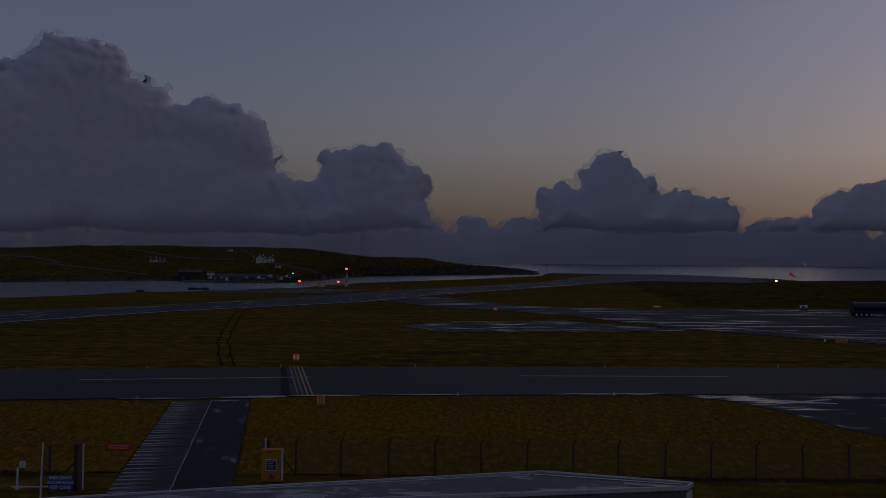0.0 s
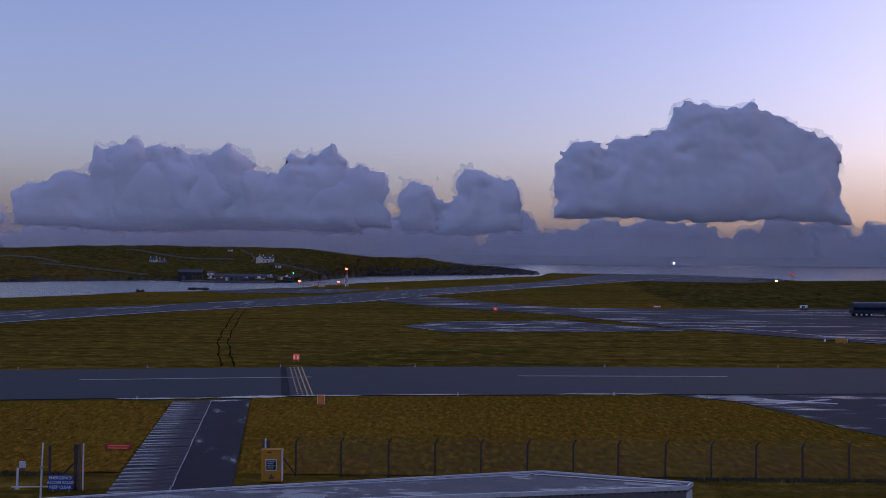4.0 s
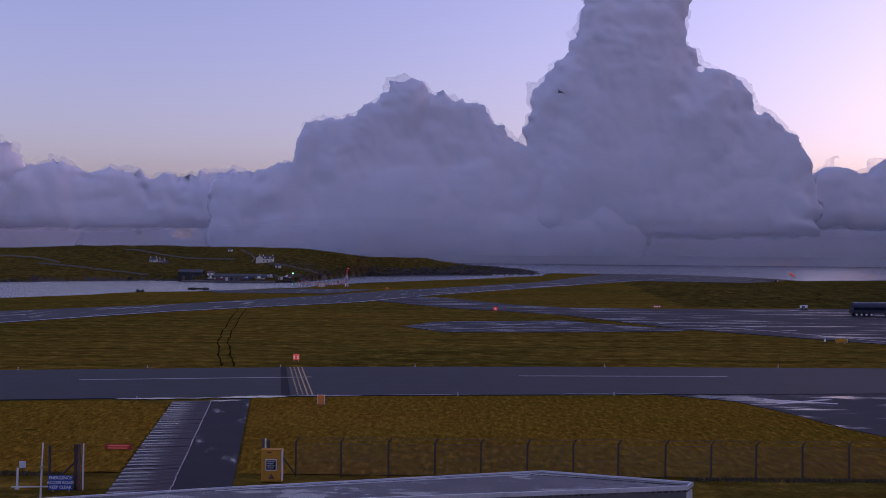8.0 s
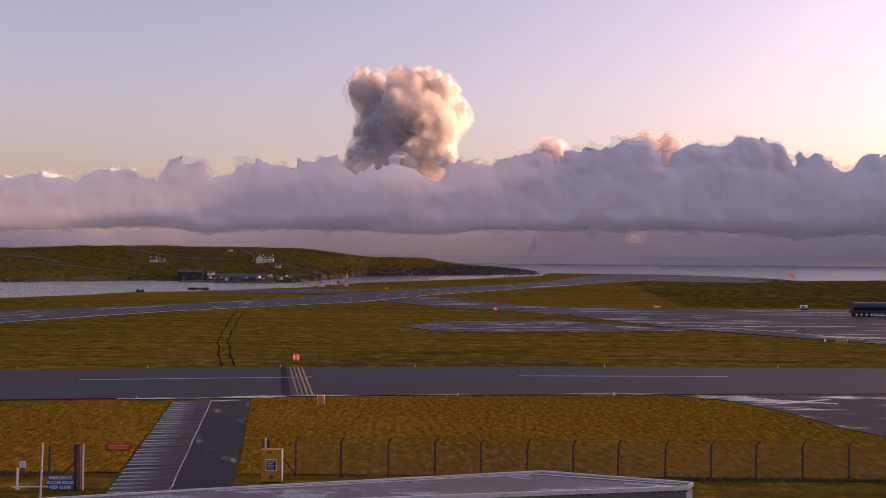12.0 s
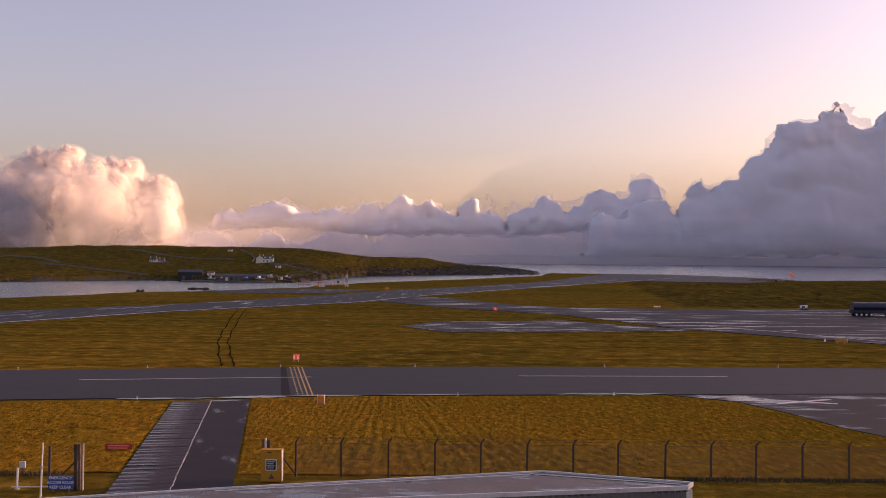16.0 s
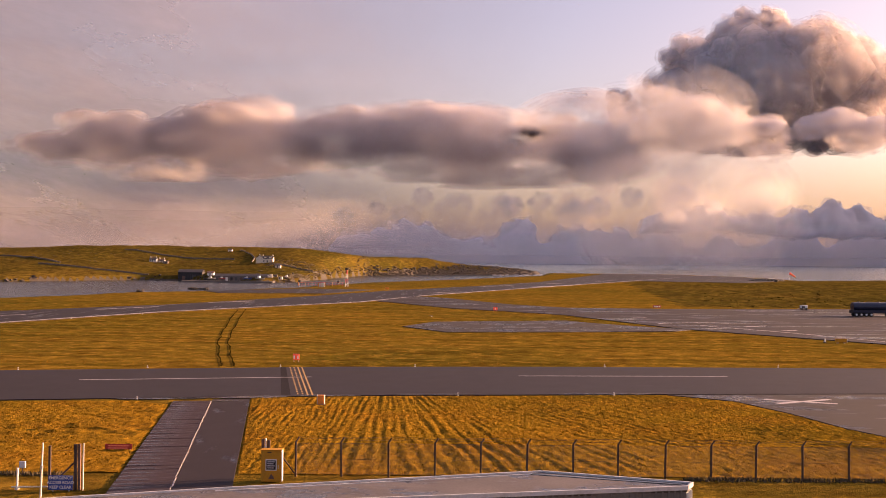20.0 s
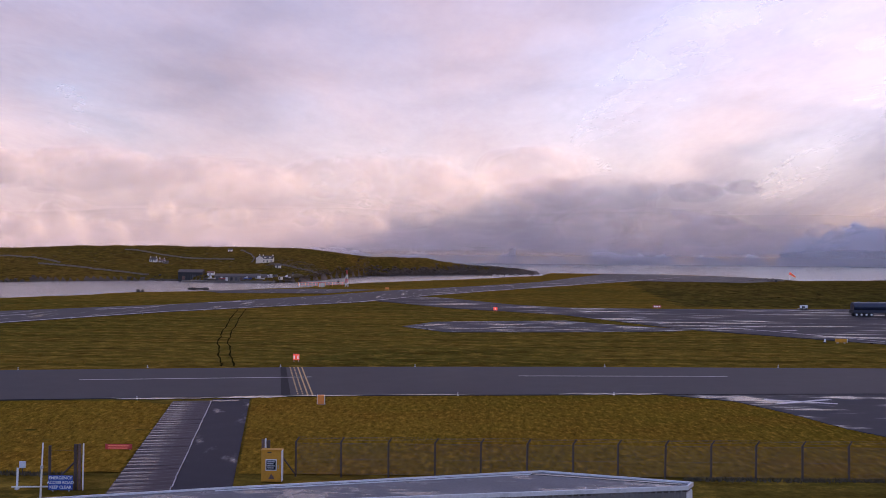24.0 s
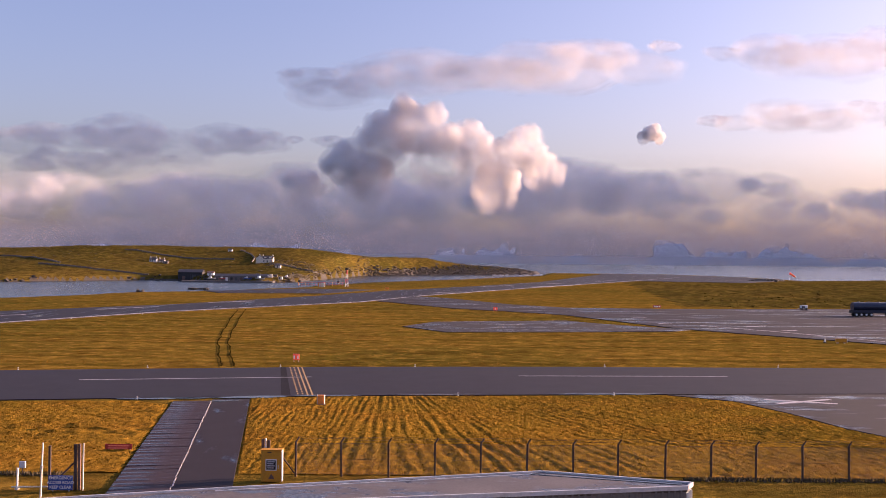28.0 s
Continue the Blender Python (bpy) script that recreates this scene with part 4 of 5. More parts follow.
tagged(part("surf", bm, FOAM), "white surf breaking on the skerries", "surf", kind="stuff")


# ---- houses and sheds across the inlet ----
def gable(bm, x0, x1, y0, y1, z0, z1, over=0.3):
    """A pitched roof with its ridge along x."""
    ym = (y0 + y1) / 2
    pts = [(x, y, z) for x in (x0 - over, x1 + over) for y, z in ((y0 - over, z0), (ym, z1), (y1 + over, z0), (y1 + over, z0 - 0.25), (ym, z1 - 0.28), (y0 - over, z0 - 0.25))]
    vs = [bm.verts.new(p) for p in pts]
    for i in range(6):
        bm.faces.new((vs[i], vs[(i + 1) % 6], vs[6 + (i + 1) % 6], vs[6 + i]))
    bm.faces.new(vs[:6]), bm.faces.new(vs[6:])
    bmesh.ops.recalc_face_normals(bm, faces=bm.faces)
    return bm


def house(name, x, y, w, d, eaves, ridge, wall, roof, label, windows=3, storeys=1, chimneys=2, turn=0.0, category="house", sink=0.6):
    e = thing(name, x, y, ground_at(x, y - d / 2) - sink * 0.3, label, category, turn)
    bm = boxed(-w / 2, w / 2, -d / 2, d / 2, -2.0, eaves)
    for s in (-1, 1):
        a = [bm.verts.new((s * w / 2, -d / 2, eaves)), bm.verts.new((s * w / 2, d / 2, eaves)), bm.verts.new((s * w / 2, 0, ridge - 0.3))]
        bm.faces.new(a)
    part("wall", bm, wall, e)
    part("roof", gable(bmesh.new(), -w / 2, w / 2, -d / 2, d / 2, eaves + 0.1, ridge), roof, e)
    for s in range(storeys):
        for k in range(windows):
            cx = -w / 2 + w * (k + 0.5) / windows
            z = 0.9 + 2.5 * s
            win = part("window", boxed(cx - 0.55, cx + 0.55, -d / 2 - 0.08, -d / 2 + 0.02, z, z + 1.2), WHITE, e)
            part("pane", boxed(cx - 0.45, cx + 0.45, -d / 2 - 0.1, -d / 2 - 0.08, z + 0.1, z + 1.1), PANE, win)
    if windows:
        part("door", boxed(-w * 0.04 - 0.45, -w * 0.04 + 0.45, -d / 2 - 0.06, -d / 2, 0, 2.0), SLATE, e)
    for k in range(chimneys):
        cx = (-w / 2 + 0.5) if k == 0 else (w / 2 - 0.5)
        part("chimney", boxed(cx - 0.4, cx + 0.4, -0.4, 0.4, ridge - 0.6, ridge + 1.0, bevel=0.03), wall, e)
    return e


big = house("house", -154.6, 900, 9.5, 7.0, 3.6, 6.2, CREAM, SLATE, "white two storey house with dormers on the slope", 3, 1)
for k in (-2.2, 2.2):
    part("dormer", boxed(k - 0.9, k + 0.9, -3.3, -1.0, 3.4, 5.2, bevel=0.03), CREAM, big)
house("house", -161.5, 899, 6.0, 6.5, 4.6, 7.0, CREAM, SLATE, "white gabled house wing with steep roof", 2, 2, 1, 90)
house("cottage", -256, 900, 6, 5, 2.4, 4.2, WHITE, SLATE, "small white cottage with dark roof")
house("cottage", -249, 902, 5, 4, 2.0, 3.4, WHITE, RUST, "low white cottage with rusty roof", 2)
house("byre", -244, 896, 4, 4, 1.8, 2.8, STONE, SLATE, "small stone byre near the cottages", 1, 1, 0)
house("cottage", -205, 981, 4, 4, 1.8, 2.9, WHITE, SLATE, "tiny white cottage high on the slope", 1, 1, 0)
house("byre", -138, 852, 4.6, 4, 2.2, 3.4, CREAM, SLATE, "pale shed on the slope above the pier", 1, 1, 0)
barn = house("barn", -199, 806, 19, 9, 5.6, 7.8, DARK, SLATE, "large black boarded barn at the water", 0, 1, 0, 0, "barn")
part("door", boxed(1.5, 4.5, -4.6, -4.5, -0.2, 3.2), SLATE, barn)
part("door", boxed(-6.5, -4.0, -4.6, -4.5, -0.2, 2.6), RUST, barn, "rusty door")
for k in range(10):
    part("board", boxed(-9.3 + 1.9 * k, -9.2 + 1.9 * k, -4.56, -4.5, -0.4, 4.4), SLATE, barn)
row_shed = house("pier_shed", -152, 771, 40, 9, 3.0, 5.0, STONE, SLATE, "long low stone shed beside the pier", 0, 1, 0, 0, "shed")
for k in range(11):
    x = -18 + 3.6 * k
    part("door", boxed(x - 0.9, x + 0.9, -4.58, -4.5, -0.2, 2.3), (SLATE, RUST, WHITE, DARK)[k % 4], row_shed)
house("store", -181, 794, 5, 5, 2.4, 3.6, WHITE, RUST, "small white store beside the barn", 1, 1, 0)
pier = thing("pier", -160, 757, -5.2, "long stone pier wall along the water", "pier")
part("wall", boxed(-34, 34, -3, 6, -1, 1.3, bevel=0.15), STONE, pier)
for k in range(12):
    part("bollard", rodded((-31 + 5.6 * k, -2, 1.3), (-31 + 5.6 * k, -2, 2.0), 0.25, 0.32, 8), DARK, pier)


def boat(x, y, z, length, hull, label, turn=0.0):
    e = thing("boat", x, y, z, label, "boat", turn)
    bm = bmesh.new()
    rings = []
    for u in np.linspace(0, 1, 9):
        w = 0.17 * length * math.sin(math.pi * min(1, u * 0.85 + 0.15)) ** 0.6 if u < 0.98 else 0.05
        sheer = 0.12 * length * (1 + 0.5 * (u - 0.4) ** 2)
        px = (u - 0.5) * length
        rings.append([bm.verts.new(q) for q in ((px, -w, sheer), (px, -w * 0.6, 0.2), (px, 0, 0), (px, w * 0.6, 0.2), (px, w, sheer))])
    for a, b in zip(rings, rings[1:]):
        for k in range(4):
            bm.faces.new((a[k], a[k + 1], b[k + 1], b[k]))
        bm.faces.new((a[0], b[0], b[4], a[4]))
    bm.faces.new(rings[0])
    bmesh.ops.recalc_face_normals(bm, faces=bm.faces)
    part("hull", bm, hull, e)
    part("wheelhouse", boxed(-0.25 * length, 0.0, -0.09 * length, 0.09 * length, 0.11 * length, 0.32 * length, bevel=0.05), WHITE, e)
    part("mast", rodded((0, 0, 0.1 * length), (0, 0, 0.55 * length), 0.05), GALV, e)
    return e


for x, y, n, hull, label in ((-137, 763, 8, WHITE, "white fishing boat laid up by the pier"), (-146, 762, 6, BLUE, "small blue boat laid up by the pier"), (-131, 768, 6, WHITE, "small white boat drawn up ashore"),
                             (-165, 761.5, 5, RED, "small red boat by the pier"), (-119, 780, 6, WHITE, "small white boat on the slip"), (-173, 762, 6, CREAM, "cream open boat by the pier")):
    boat(x, y, -2.6 if y < 766 else ground_at(x, y) + 0.1, n, hull, label, random.uniform(-25, 25))
for k, (x, m) in enumerate(((-140.5, WHITE), (-135, RUST), (-128, STONE), (-123, CREAM), (-142, BLUE), (-132, WHITE))):
    crate = thing("container", x, 772 + (k % 3) * 3, max(-2.6, ground_at(x, 772 + (k % 3) * 3)), "weathered storage container by the pier", "container")
    part("body", boxed(-1.5, 1.5, -1, 1, -0.4, 1.9, bevel=0.05), m, crate)
    part("door", boxed(-1.3, -0.1, -1.05, -1, -0.2, 1.7), SLATE, crate)
# dry stone dykes over the hill
for n, way in enumerate((((-330, 830), (-280, 812), (-235, 812)), ((-196, 985), (-182, 965), (-172, 930), (-170, 905)), ((-300, 960), (-240, 935), (-190, 925)), ((-150, 880), (-110, 862), (-86, 900)), ((-420, 900), (-360, 880), (-320, 850)))):
    dyke = thing("dyke", way[0][0], way[0][1], 0, "dark dry stone field wall on the hill", "wall")
    for (ax, ay), (bx, by) in zip(way, way[1:]):
        steps = int(math.hypot(bx - ax, by - ay) / 5)
        for k in range(steps):
            x, y = ax + (bx - ax) * (k + 0.5) / steps, ay + (by - ay) * (k + 0.5) / steps
            o = part("wall_length", boxed(-2.7, 2.7, -0.4, 0.4, -0.8, 1.1, bevel=0.12), STONE, dyke)
            o.matrix_basis = pose(x - way[0][0], y - way[0][1], ground_at(x, y), 0, 0, math.degrees(math.atan2(by - ay, bx - ax)))


# ---- a ship on the horizon ----
ship = thing("ship", 1600, 4600, -5, "small ship with bright deck lights offshore", "ship")
bm = bmesh.new()
box(bm, -19, 17, -4, 4, 0.0, 4.6, bevel=0.6)
part("hull", bm, NAVY, ship)
part("bow", prism([(-19, -4), (-19, 4), (-26, 0)], 0.5, 5.6), NAVY, ship)
part("superstructure", boxed(4, 14, -3.4, 3.4, 4.6, 10.5, bevel=0.4), TRIM, ship)
part("bridge", boxed(5, 11, -3, 3, 10.5, 13, bevel=0.3), WHITE, ship)
part("mast", rodded((-8, 0, 4.6), (-8, 0, 15), 0.35), GALV, ship)
part("funnel", boxed(12, 14.5, -1.2, 1.2, 10.5, 14.5, bevel=0.3), RED, ship)
# panels added behind the deck lights to hide their glow once the ship turns
part("light_baffle", boxed(-6.5, 1.5, -4.0, -3.7, 4.5, 8.8), NAVY, ship)
part("light_baffle", boxed(-17.5, -8.5, -4.0, -3.7, 4.5, 7.0), NAVY, ship)
part("deck_light", boxed(-6, 1, -4.2, -4.0, 5.2, 8.2), WHITE_LAMP, ship, "bright white deck lights")
part("deck_light", boxed(-17, -9, -4.2, -4.0, 5.2, 6.4), WHITE_LAMP, ship, "bright white deck lights")


def gull(label):
    e = thing("gull", 0, -60, 0, label, "bird")
    bm = bmesh.new()
    bmesh.ops.create_icosphere(bm, subdivisions=2, radius=1, matrix=Matrix.Diagonal((0.3, 0.085, 0.09, 1)))
    part("body", bm, CLAD, e)
    part("beak", rodded((0.28, 0, 0.02), (0.38, 0, 0.0), 0.025, 0.006, 6), YELLOW, e)
    part("tail", prism([(-0.25, -0.04), (-0.25, 0.04), (-0.45, 0.09), (-0.45, -0.09)], -0.01, 0.01), WHITE, e)
    for s in (-1, 1):
        bm = prism([(0.12, 0.05), (-0.08, 0.05), (-0.06, 0.4), (-0.16, 0.75), (0.02, 0.42)], -0.012, 0.012)
        for q in bm.verts:
            q.co.z += 0.35 * q.co.y * (0.9 - q.co.y)
            q.co.y *= s
        part("wing", bm, SLATE, e, "dark grey wing")
    return e


GULLS = [gull("dark grey gull on the wing") for _ in range(4)]


def moving_things():
    s = 4600 / 1800
    walk(ship, [(t, pose((px - 784) * s, 4600, -5, 0, 0, turn)) for t, px, turn in ((0, 1425, 0), (1, 1385, 0), (2, 1349, 0), (3, 1308, 0), (3.6, 1250, 10), (4.5, 1110, 90), (5.4, 985, 165), (6.5, 912, 165), (7.2, 860, 165), (10, 700, 165), (28, 300, 165))])
    for k, (x, y, z, t) in enumerate(((11.2, 98, 30.6, 8.0), (-2.2, 215, 2.2, 20.0), (18.0, 185, 1.6, 20.0), (6.8, 400, 2.0, 20.0))):
        turn = (140, 60, 20, 100)[k]
        d = Vector((math.cos(radians(turn)), math.sin(radians(turn)), 0.1)) * 260
        p = Vector((x, y, z))
        a, b = p - d * (1 if y > 150 else 0.5), p + d
        a.y, a.x = -60, -60 - 20 * k
        b.x, b.y = 40 + 20 * k, -80
        at = lambda q: pose(q.x, q.y, q.z, 12 - 8 * k, 0, turn)
        side = Vector((70 + y * 0.6, -10, 25))
        walk(GULLS[k], [(0, at(a)), (t - 0.4, at(p - side)), (t, at(p)), (t + 0.4, at(p + side)), (28, at(b))])
    for k, e in enumerate(LAMPS):
        x, y, z = e.matrix_world.translation
        walk(e, [(0, pose(x, y, z)), (6.6 + 0.5 * k % 2, pose(x, y, z)), (7.6, pose(x, y, z, 0, 0, 80)), (8.6, pose(x, y, z, 0, 0, 155)), (28, pose(x, y, z, 0, 0, 175))])


# ---- clouds: heaps of billows that drift on the wind ----
def ball(level):
    bm = bmesh.new()
    bmesh.ops.create_icosphere(bm, subdivisions=level, radius=1)
    v = np.array([x.co[:] for x in bm.verts])
    f = np.array([[x.index for x in p.verts] for p in bm.faces])
    bm.free()
    return v, f


BALLS = {k: ball(k) for k in (1, 2, 3, 4)}


def skin(rng, c, r, level, sizes, vs, fs, slots, flat, stretch, middle):
    """Nested skins round one point, all broken up by the same noise; the innermost is dense."""
    v, f = BALLS[level]
    p0 = c + v * r
    d = fractal(p0 / (r * 0.8) + c / 50, 4, 0.6)
    for k, (size, slot) in enumerate(sizes):
        if k and level == 3 and size < 0.9:
            w, g = BALLS[2]
            e = fractal((c + w * r) / (r * 0.8) + c / 50, 2, 0.6)
        else:
            w, g, e = v, f, d
        p = c + w * (r * size * (1 + 0.22 * e))[:, None]
        p[:, 0] = middle + (p[:, 0] - middle) * stretch
        p[:, 2] = np.where(p[:, 2] < flat, flat + (p[:, 2] - flat) * 0.1, p[:, 2])
        fs.append(g + sum(len(x) for x in vs))
        vs.append(p)
        slots.append(np.full(len(g), slot))


LOBE_SKINS = ((0.58, 0), (0.69, 1), (0.79, 1), (0.88, 1), (0.97, 2), (1.06, 2))
KNOB_SKINS = ((0.62, 1), (0.84, 1), (1.06, 2))


def cloud(label, lobes, seed, far=4200, materials=None, stretch=1.0, children=6, base=468, name="cloud", dense=True):
    """Lobes are (across, down, radius) on a chart at the cloud's distance, 1800 units to the radian, 457 the sea's level."""
    rng = np.random.default_rng(seed)
    s = far / 1800
    e = thing(name, 0, far, 0, label, "cloud")
    flat = 14.5 + (457 - base) * s
    full = []
    for px, py, r in lobes:
        py += 0.2 * r
        full.append((px, py, r * 1.08, children))
        y = py + r * 0.9
        while dense and stretch < 1.5 and y + r * 0.4 < base:
            full.append((px + rng.uniform(-0.45, 0.45) * r, y, r * rng.uniform(0.85, 1.25), 2))
            y += r * 0.95
    for px, py, r, children in full:
        c, r = np.array(((px - 784) * s, rng.uniform(-0.8, 0.8) * r * s, 14.5 + (457 - py) * s)), r * s
        vs, fs, slots = [], [], []
        skin(rng, c, r, 3, LOBE_SKINS if dense else LOBE_SKINS[2:], vs, fs, slots, flat, stretch, c[0])
        for _ in range(children):
            a, h = rng.uniform(0, 2 * np.pi), np.arcsin(rng.uniform(-0.2, 1))
            way = np.array([np.cos(a) * np.cos(h), np.sin(a) * np.cos(h) * 0.7, np.sin(h)])
            rr = r * rng.uniform(0.24, 0.46)
            skin(rng, c + way * r * 0.85, rr, 2, KNOB_SKINS, vs, fs, slots, flat, stretch, c[0])
        me = bpy.data.meshes.new("billow")
        me.from_pydata(np.concatenate(vs).tolist(), [], np.concatenate(fs).tolist())
        for m in materials:
            me.materials.append(m)
        me.polygons.foreach_set("use_smooth", [True] * len(me.polygons))
        me.polygons.foreach_set("material_index", np.concatenate(slots).astype(np.int32))
        ob = tagged(new("billow", me), kind="stuff")
        ob.parent = e
    return e


def puffs(x, y, seed):
    """Round puffs upon puffs with sharp creases between them, about -1 to 1."""
    p = np.stack([x, y, 0 * x + 3.7 * seed], 1)
    p[:, 0] += 14 * lattice(p / 45 + 5)
    p[:, 1] += 14 * lattice(p / 45 + 9)
    return sum(a * (np.abs(lattice(p / w + 7.1 * w)) * 2 - 0.6) for a, w in ((0.46, 74), (0.40, 38), (0.24, 19), (0.13, 10)))


def heap(label, lobes, seed, far=4200, base=410, bulge=0.3, name="cloud"):
    """A cumulus on a chart at its distance, 1800 units to the radian, 457 the sea's level: lobes (across, down, radius) merge into one
    billowing body that reaches down to a level base, and thin ragged fringes stand about it."""
    s, step = far / 1800, 5.0
    e = thing(name, 0, far, 0, label, "cloud")
    lobes = sorted(lobes)
    for (ax, ay, ar), (bx, by, br) in list(zip(lobes, lobes[1:])):
        if bx - ax > 0.8 * (ar + br):
            lobes.append(((ax + bx) / 2, max(ay, by) + 22, 0.9 * min(ar, br)))
    L = np.array(lobes, float)
    xs = np.arange((L[:, 0] - L[:, 2]).min() - 70, (L[:, 0] + L[:, 2]).max() + 71, step)
    ys = np.arange((L[:, 1] - L[:, 2]).min() - 70, base + 25, step)
    X, Y = np.meshgrid(xs, ys)
    x, y = X.ravel(), Y.ravel()
    n, m = len(xs), len(ys)
    q = np.stack([x / 60, y / 60, 0 * x + seed], 1)
    wx, wy = x + 9 * fractal(q, 2), y + 9 * fractal(q + 31, 2)
    f = np.full(len(x), 1e-9)
    for px, py, r in lobes:
        d = wy - py
        wide = r * (1 + 0.16 * np.clip(d / 100, 0, 3))
        near = np.clip(wide - np.hypot(wx - px, np.minimum(d, 0)), -300, 300)
        f += np.exp(near / 9)
    f = 9 * np.log(f)
    rough = puffs(x, y, seed)
    under = base + 7 * fractal(np.stack([x / 130, 0 * x, 0 * x + seed], 1), 3) - y
    f = np.minimum(f + 17 * rough, under * 1.6)
    index = np.arange(n * m).reshape(m, n)
    quad = np.stack([index[:-1, :-1], index[1:, :-1], index[1:, 1:], index[:-1, 1:]], -1).reshape(-1, 4)
    soft = fractal(np.stack([x / 90, y / 90, 0 * x + seed + 5], 1), 3)
    round_out = 60 + 90 * bulge
    for part_name, grow, material in (("body", -2.0, GREY_CLOUD), ("fringe", 3.0, GREY_SKIN)):
        g = f + grow + 5 * fractal(np.stack([x / 17, y / 17, 0 * x + seed + grow], 1), 3)
        gy, gx = np.gradient(g.reshape(m, n), step)
        slope = np.maximum(gx ** 2 + gy ** 2, 0.25).ravel()
        back = np.where(g < 0, g / slope, 0)
        sx, sy = x - np.clip(back * gx.ravel(), -step, step), y - np.clip(back * gy.ravel(), -step, step)
        u = np.clip(g / round_out, 0, 1)
        h = bulge * (95 * np.sqrt(1 - (1 - u) ** 2) + (12 * rough + 20 * soft) * ease(u * 2.5))
        keep = (g > 0)[quad].any(1)
        if part_name == "fringe":
            keep &= (f - 2 < 5)[quad].any(1)
            h = 0.5 * grow + 4 * soft
        used, flat = np.unique(quad[keep], return_inverse=True)
        flat = flat.reshape(-1, 4)
        for side in (-1, 1) if part_name == "body" else (1,):
            v = np.stack([(sx - 784) * s, side * h * s * (1 if side < 0 else 1 / max(bulge, 0.5)), 14.5 + (457 - sy) * s], 1)[used]
            array_mesh(part_name, v.tolist(), (flat if side < 0 else flat[:, ::-1]).tolist(), material, e)
    return e


def drift(ob, far, *rows):
    """Rows of (seconds, across, up) on the same chart; before and after them the cloud is carried far off."""
    s = far / 1800
    rows = list(rows)
    t, a, b = rows[0]
    if t > 0:
        rows = [(0, a - 3400 - 500 * t, b)] * (t > 2.1) + [(max(0, t - 2), a - 2600, b), (t - min(1, t / 2), a - 1150 * min(1, t / 2), b)] + rows
    t, a, b = rows[-1]
    if t < 28:
        u = min(1, (28 - t) / 2)
        rows = rows + [(t + u, a + 1000 * u, b), (28, a + 1000 * u + 700 * (28 - t - u), b)]
    walk(ob, [(t, pose(x * s, far, z * s)) for t, x, z in rows])


def streak(rng, x0, y0, x1, y1, thick, n):
    """Lobes strewn along a line, thickest in its middle."""
    out = []
    for k in range(n):
        u = (k + rng.random()) / n
        w = thick * (0.35 + 0.65 * math.sin(math.pi * u) ** 0.7) * rng.uniform(0.6, 1.15)
        out.append((x0 + (x1 - x0) * u, y0 + (y1 - y0) * u + rng.normal(0, 0.35) * thick, w))
    return out


ROLL = np.random.default_rng(77)
DRIFTS = []
FAIR, STREAK, VEIL, PUFF = (WHITE_CLOUD, WHITE_SKIN, WHITE_WISP), (STREAK_CLOUD,) * 3, (VEIL_CLOUD,) * 3, (PUFF_CLOUD,) * 3


def sky_cloud(label, lobes, seed, rows, far=4200, **more):
    DRIFTS.append(((cloud if more.get("materials") else heap)(label, lobes, seed, far, **more), far, rows))


sky_cloud("towering dark grey dawn cumulus", [(600, 190, 110), (510, 215, 85), (660, 150, 70), (585, 125, 55), (380, 275, 85), (300, 285, 75), (720, 235, 100), (850, 235, 60), (905, 265, 65), (450, 310, 110), (600, 310, 120), (770, 310, 100), (230, 310, 55), (965, 325, 42), (1015, 350, 38)], 1,
          [(0, -500, 0), (1, 0, 0), (2, 640, -10), (3, 1330, -20)])
sky_cloud("small dark cumulus with ragged top", [(1085, 315, 60), (1040, 340, 55), (1130, 345, 55), (980, 365, 45), (1030, 300, 30)], 2, [(0, -430, 0), (1, 0, 0), (2, 560, 0)])
sky_cloud("dark cumulus over the sea at dawn", [(1075, 325, 50), (1110, 345, 60), (1000, 375, 55), (1185, 385, 55), (1270, 395, 50), (1540, 360, 50), (1600, 360, 70), (1480, 375, 40)], 3, [(0, 0, 0), (1, 370, 0), (2, 800, 0)], far=4400)
sky_cloud("broad dark blue cumulus with billowing crown", [(1380, 185, 70), (1455, 195, 65), (1300, 235, 75), (1205, 240, 65), (1150, 290, 75), (1250, 320, 85), (1380, 295, 110), (1510, 265, 100), (1590, 270, 90), (1090, 330, 55)], 4,
          [(1, -1130, -130), (2, -600, -30), (3, 0, 0), (4, 620, 0)])
sky_cloud("dark blue cumulus heap", [(760, 235, 42), (845, 245, 36), (780, 290, 80), (690, 300, 55), (620, 320, 50), (550, 312, 38), (900, 290, 55), (960, 305, 50), (860, 345, 80), (720, 350, 70)], 5, [(1, -700, -85), (2, -330, -50), (3, 0, 0), (4, 480, 20)])
sky_cloud("low blue-grey cumulus tufts", [(170, 315, 42), (120, 335, 42), (250, 338, 42), (40, 338, 40), (430, 330, 36), (480, 345, 34), (-60, 330, 50), (-160, 320, 60)], 6, [(2, -330, 0), (3, 0, 0), (4, 400, 0)], far=4400)
sky_cloud("tall towering blue-violet cumulus cloud", [(640, 55, 45), (700, 75, 55), (750, 75, 45), (680, 150, 75), (740, 175, 60), (600, 225, 70), (555, 245, 45), (700, 255, 100), (820, 245, 60), (870, 240, 36), (780, 305, 95), (620, 315, 90), (900, 325, 65), (960, 340, 50)], 7,
          [(4.5, -720, -170), (5.5, -484, -140), (6, -350, -105), (7, 0, 0), (8, 424, 60), (9, 880, 70), (10, 1340, 70)], base=474)
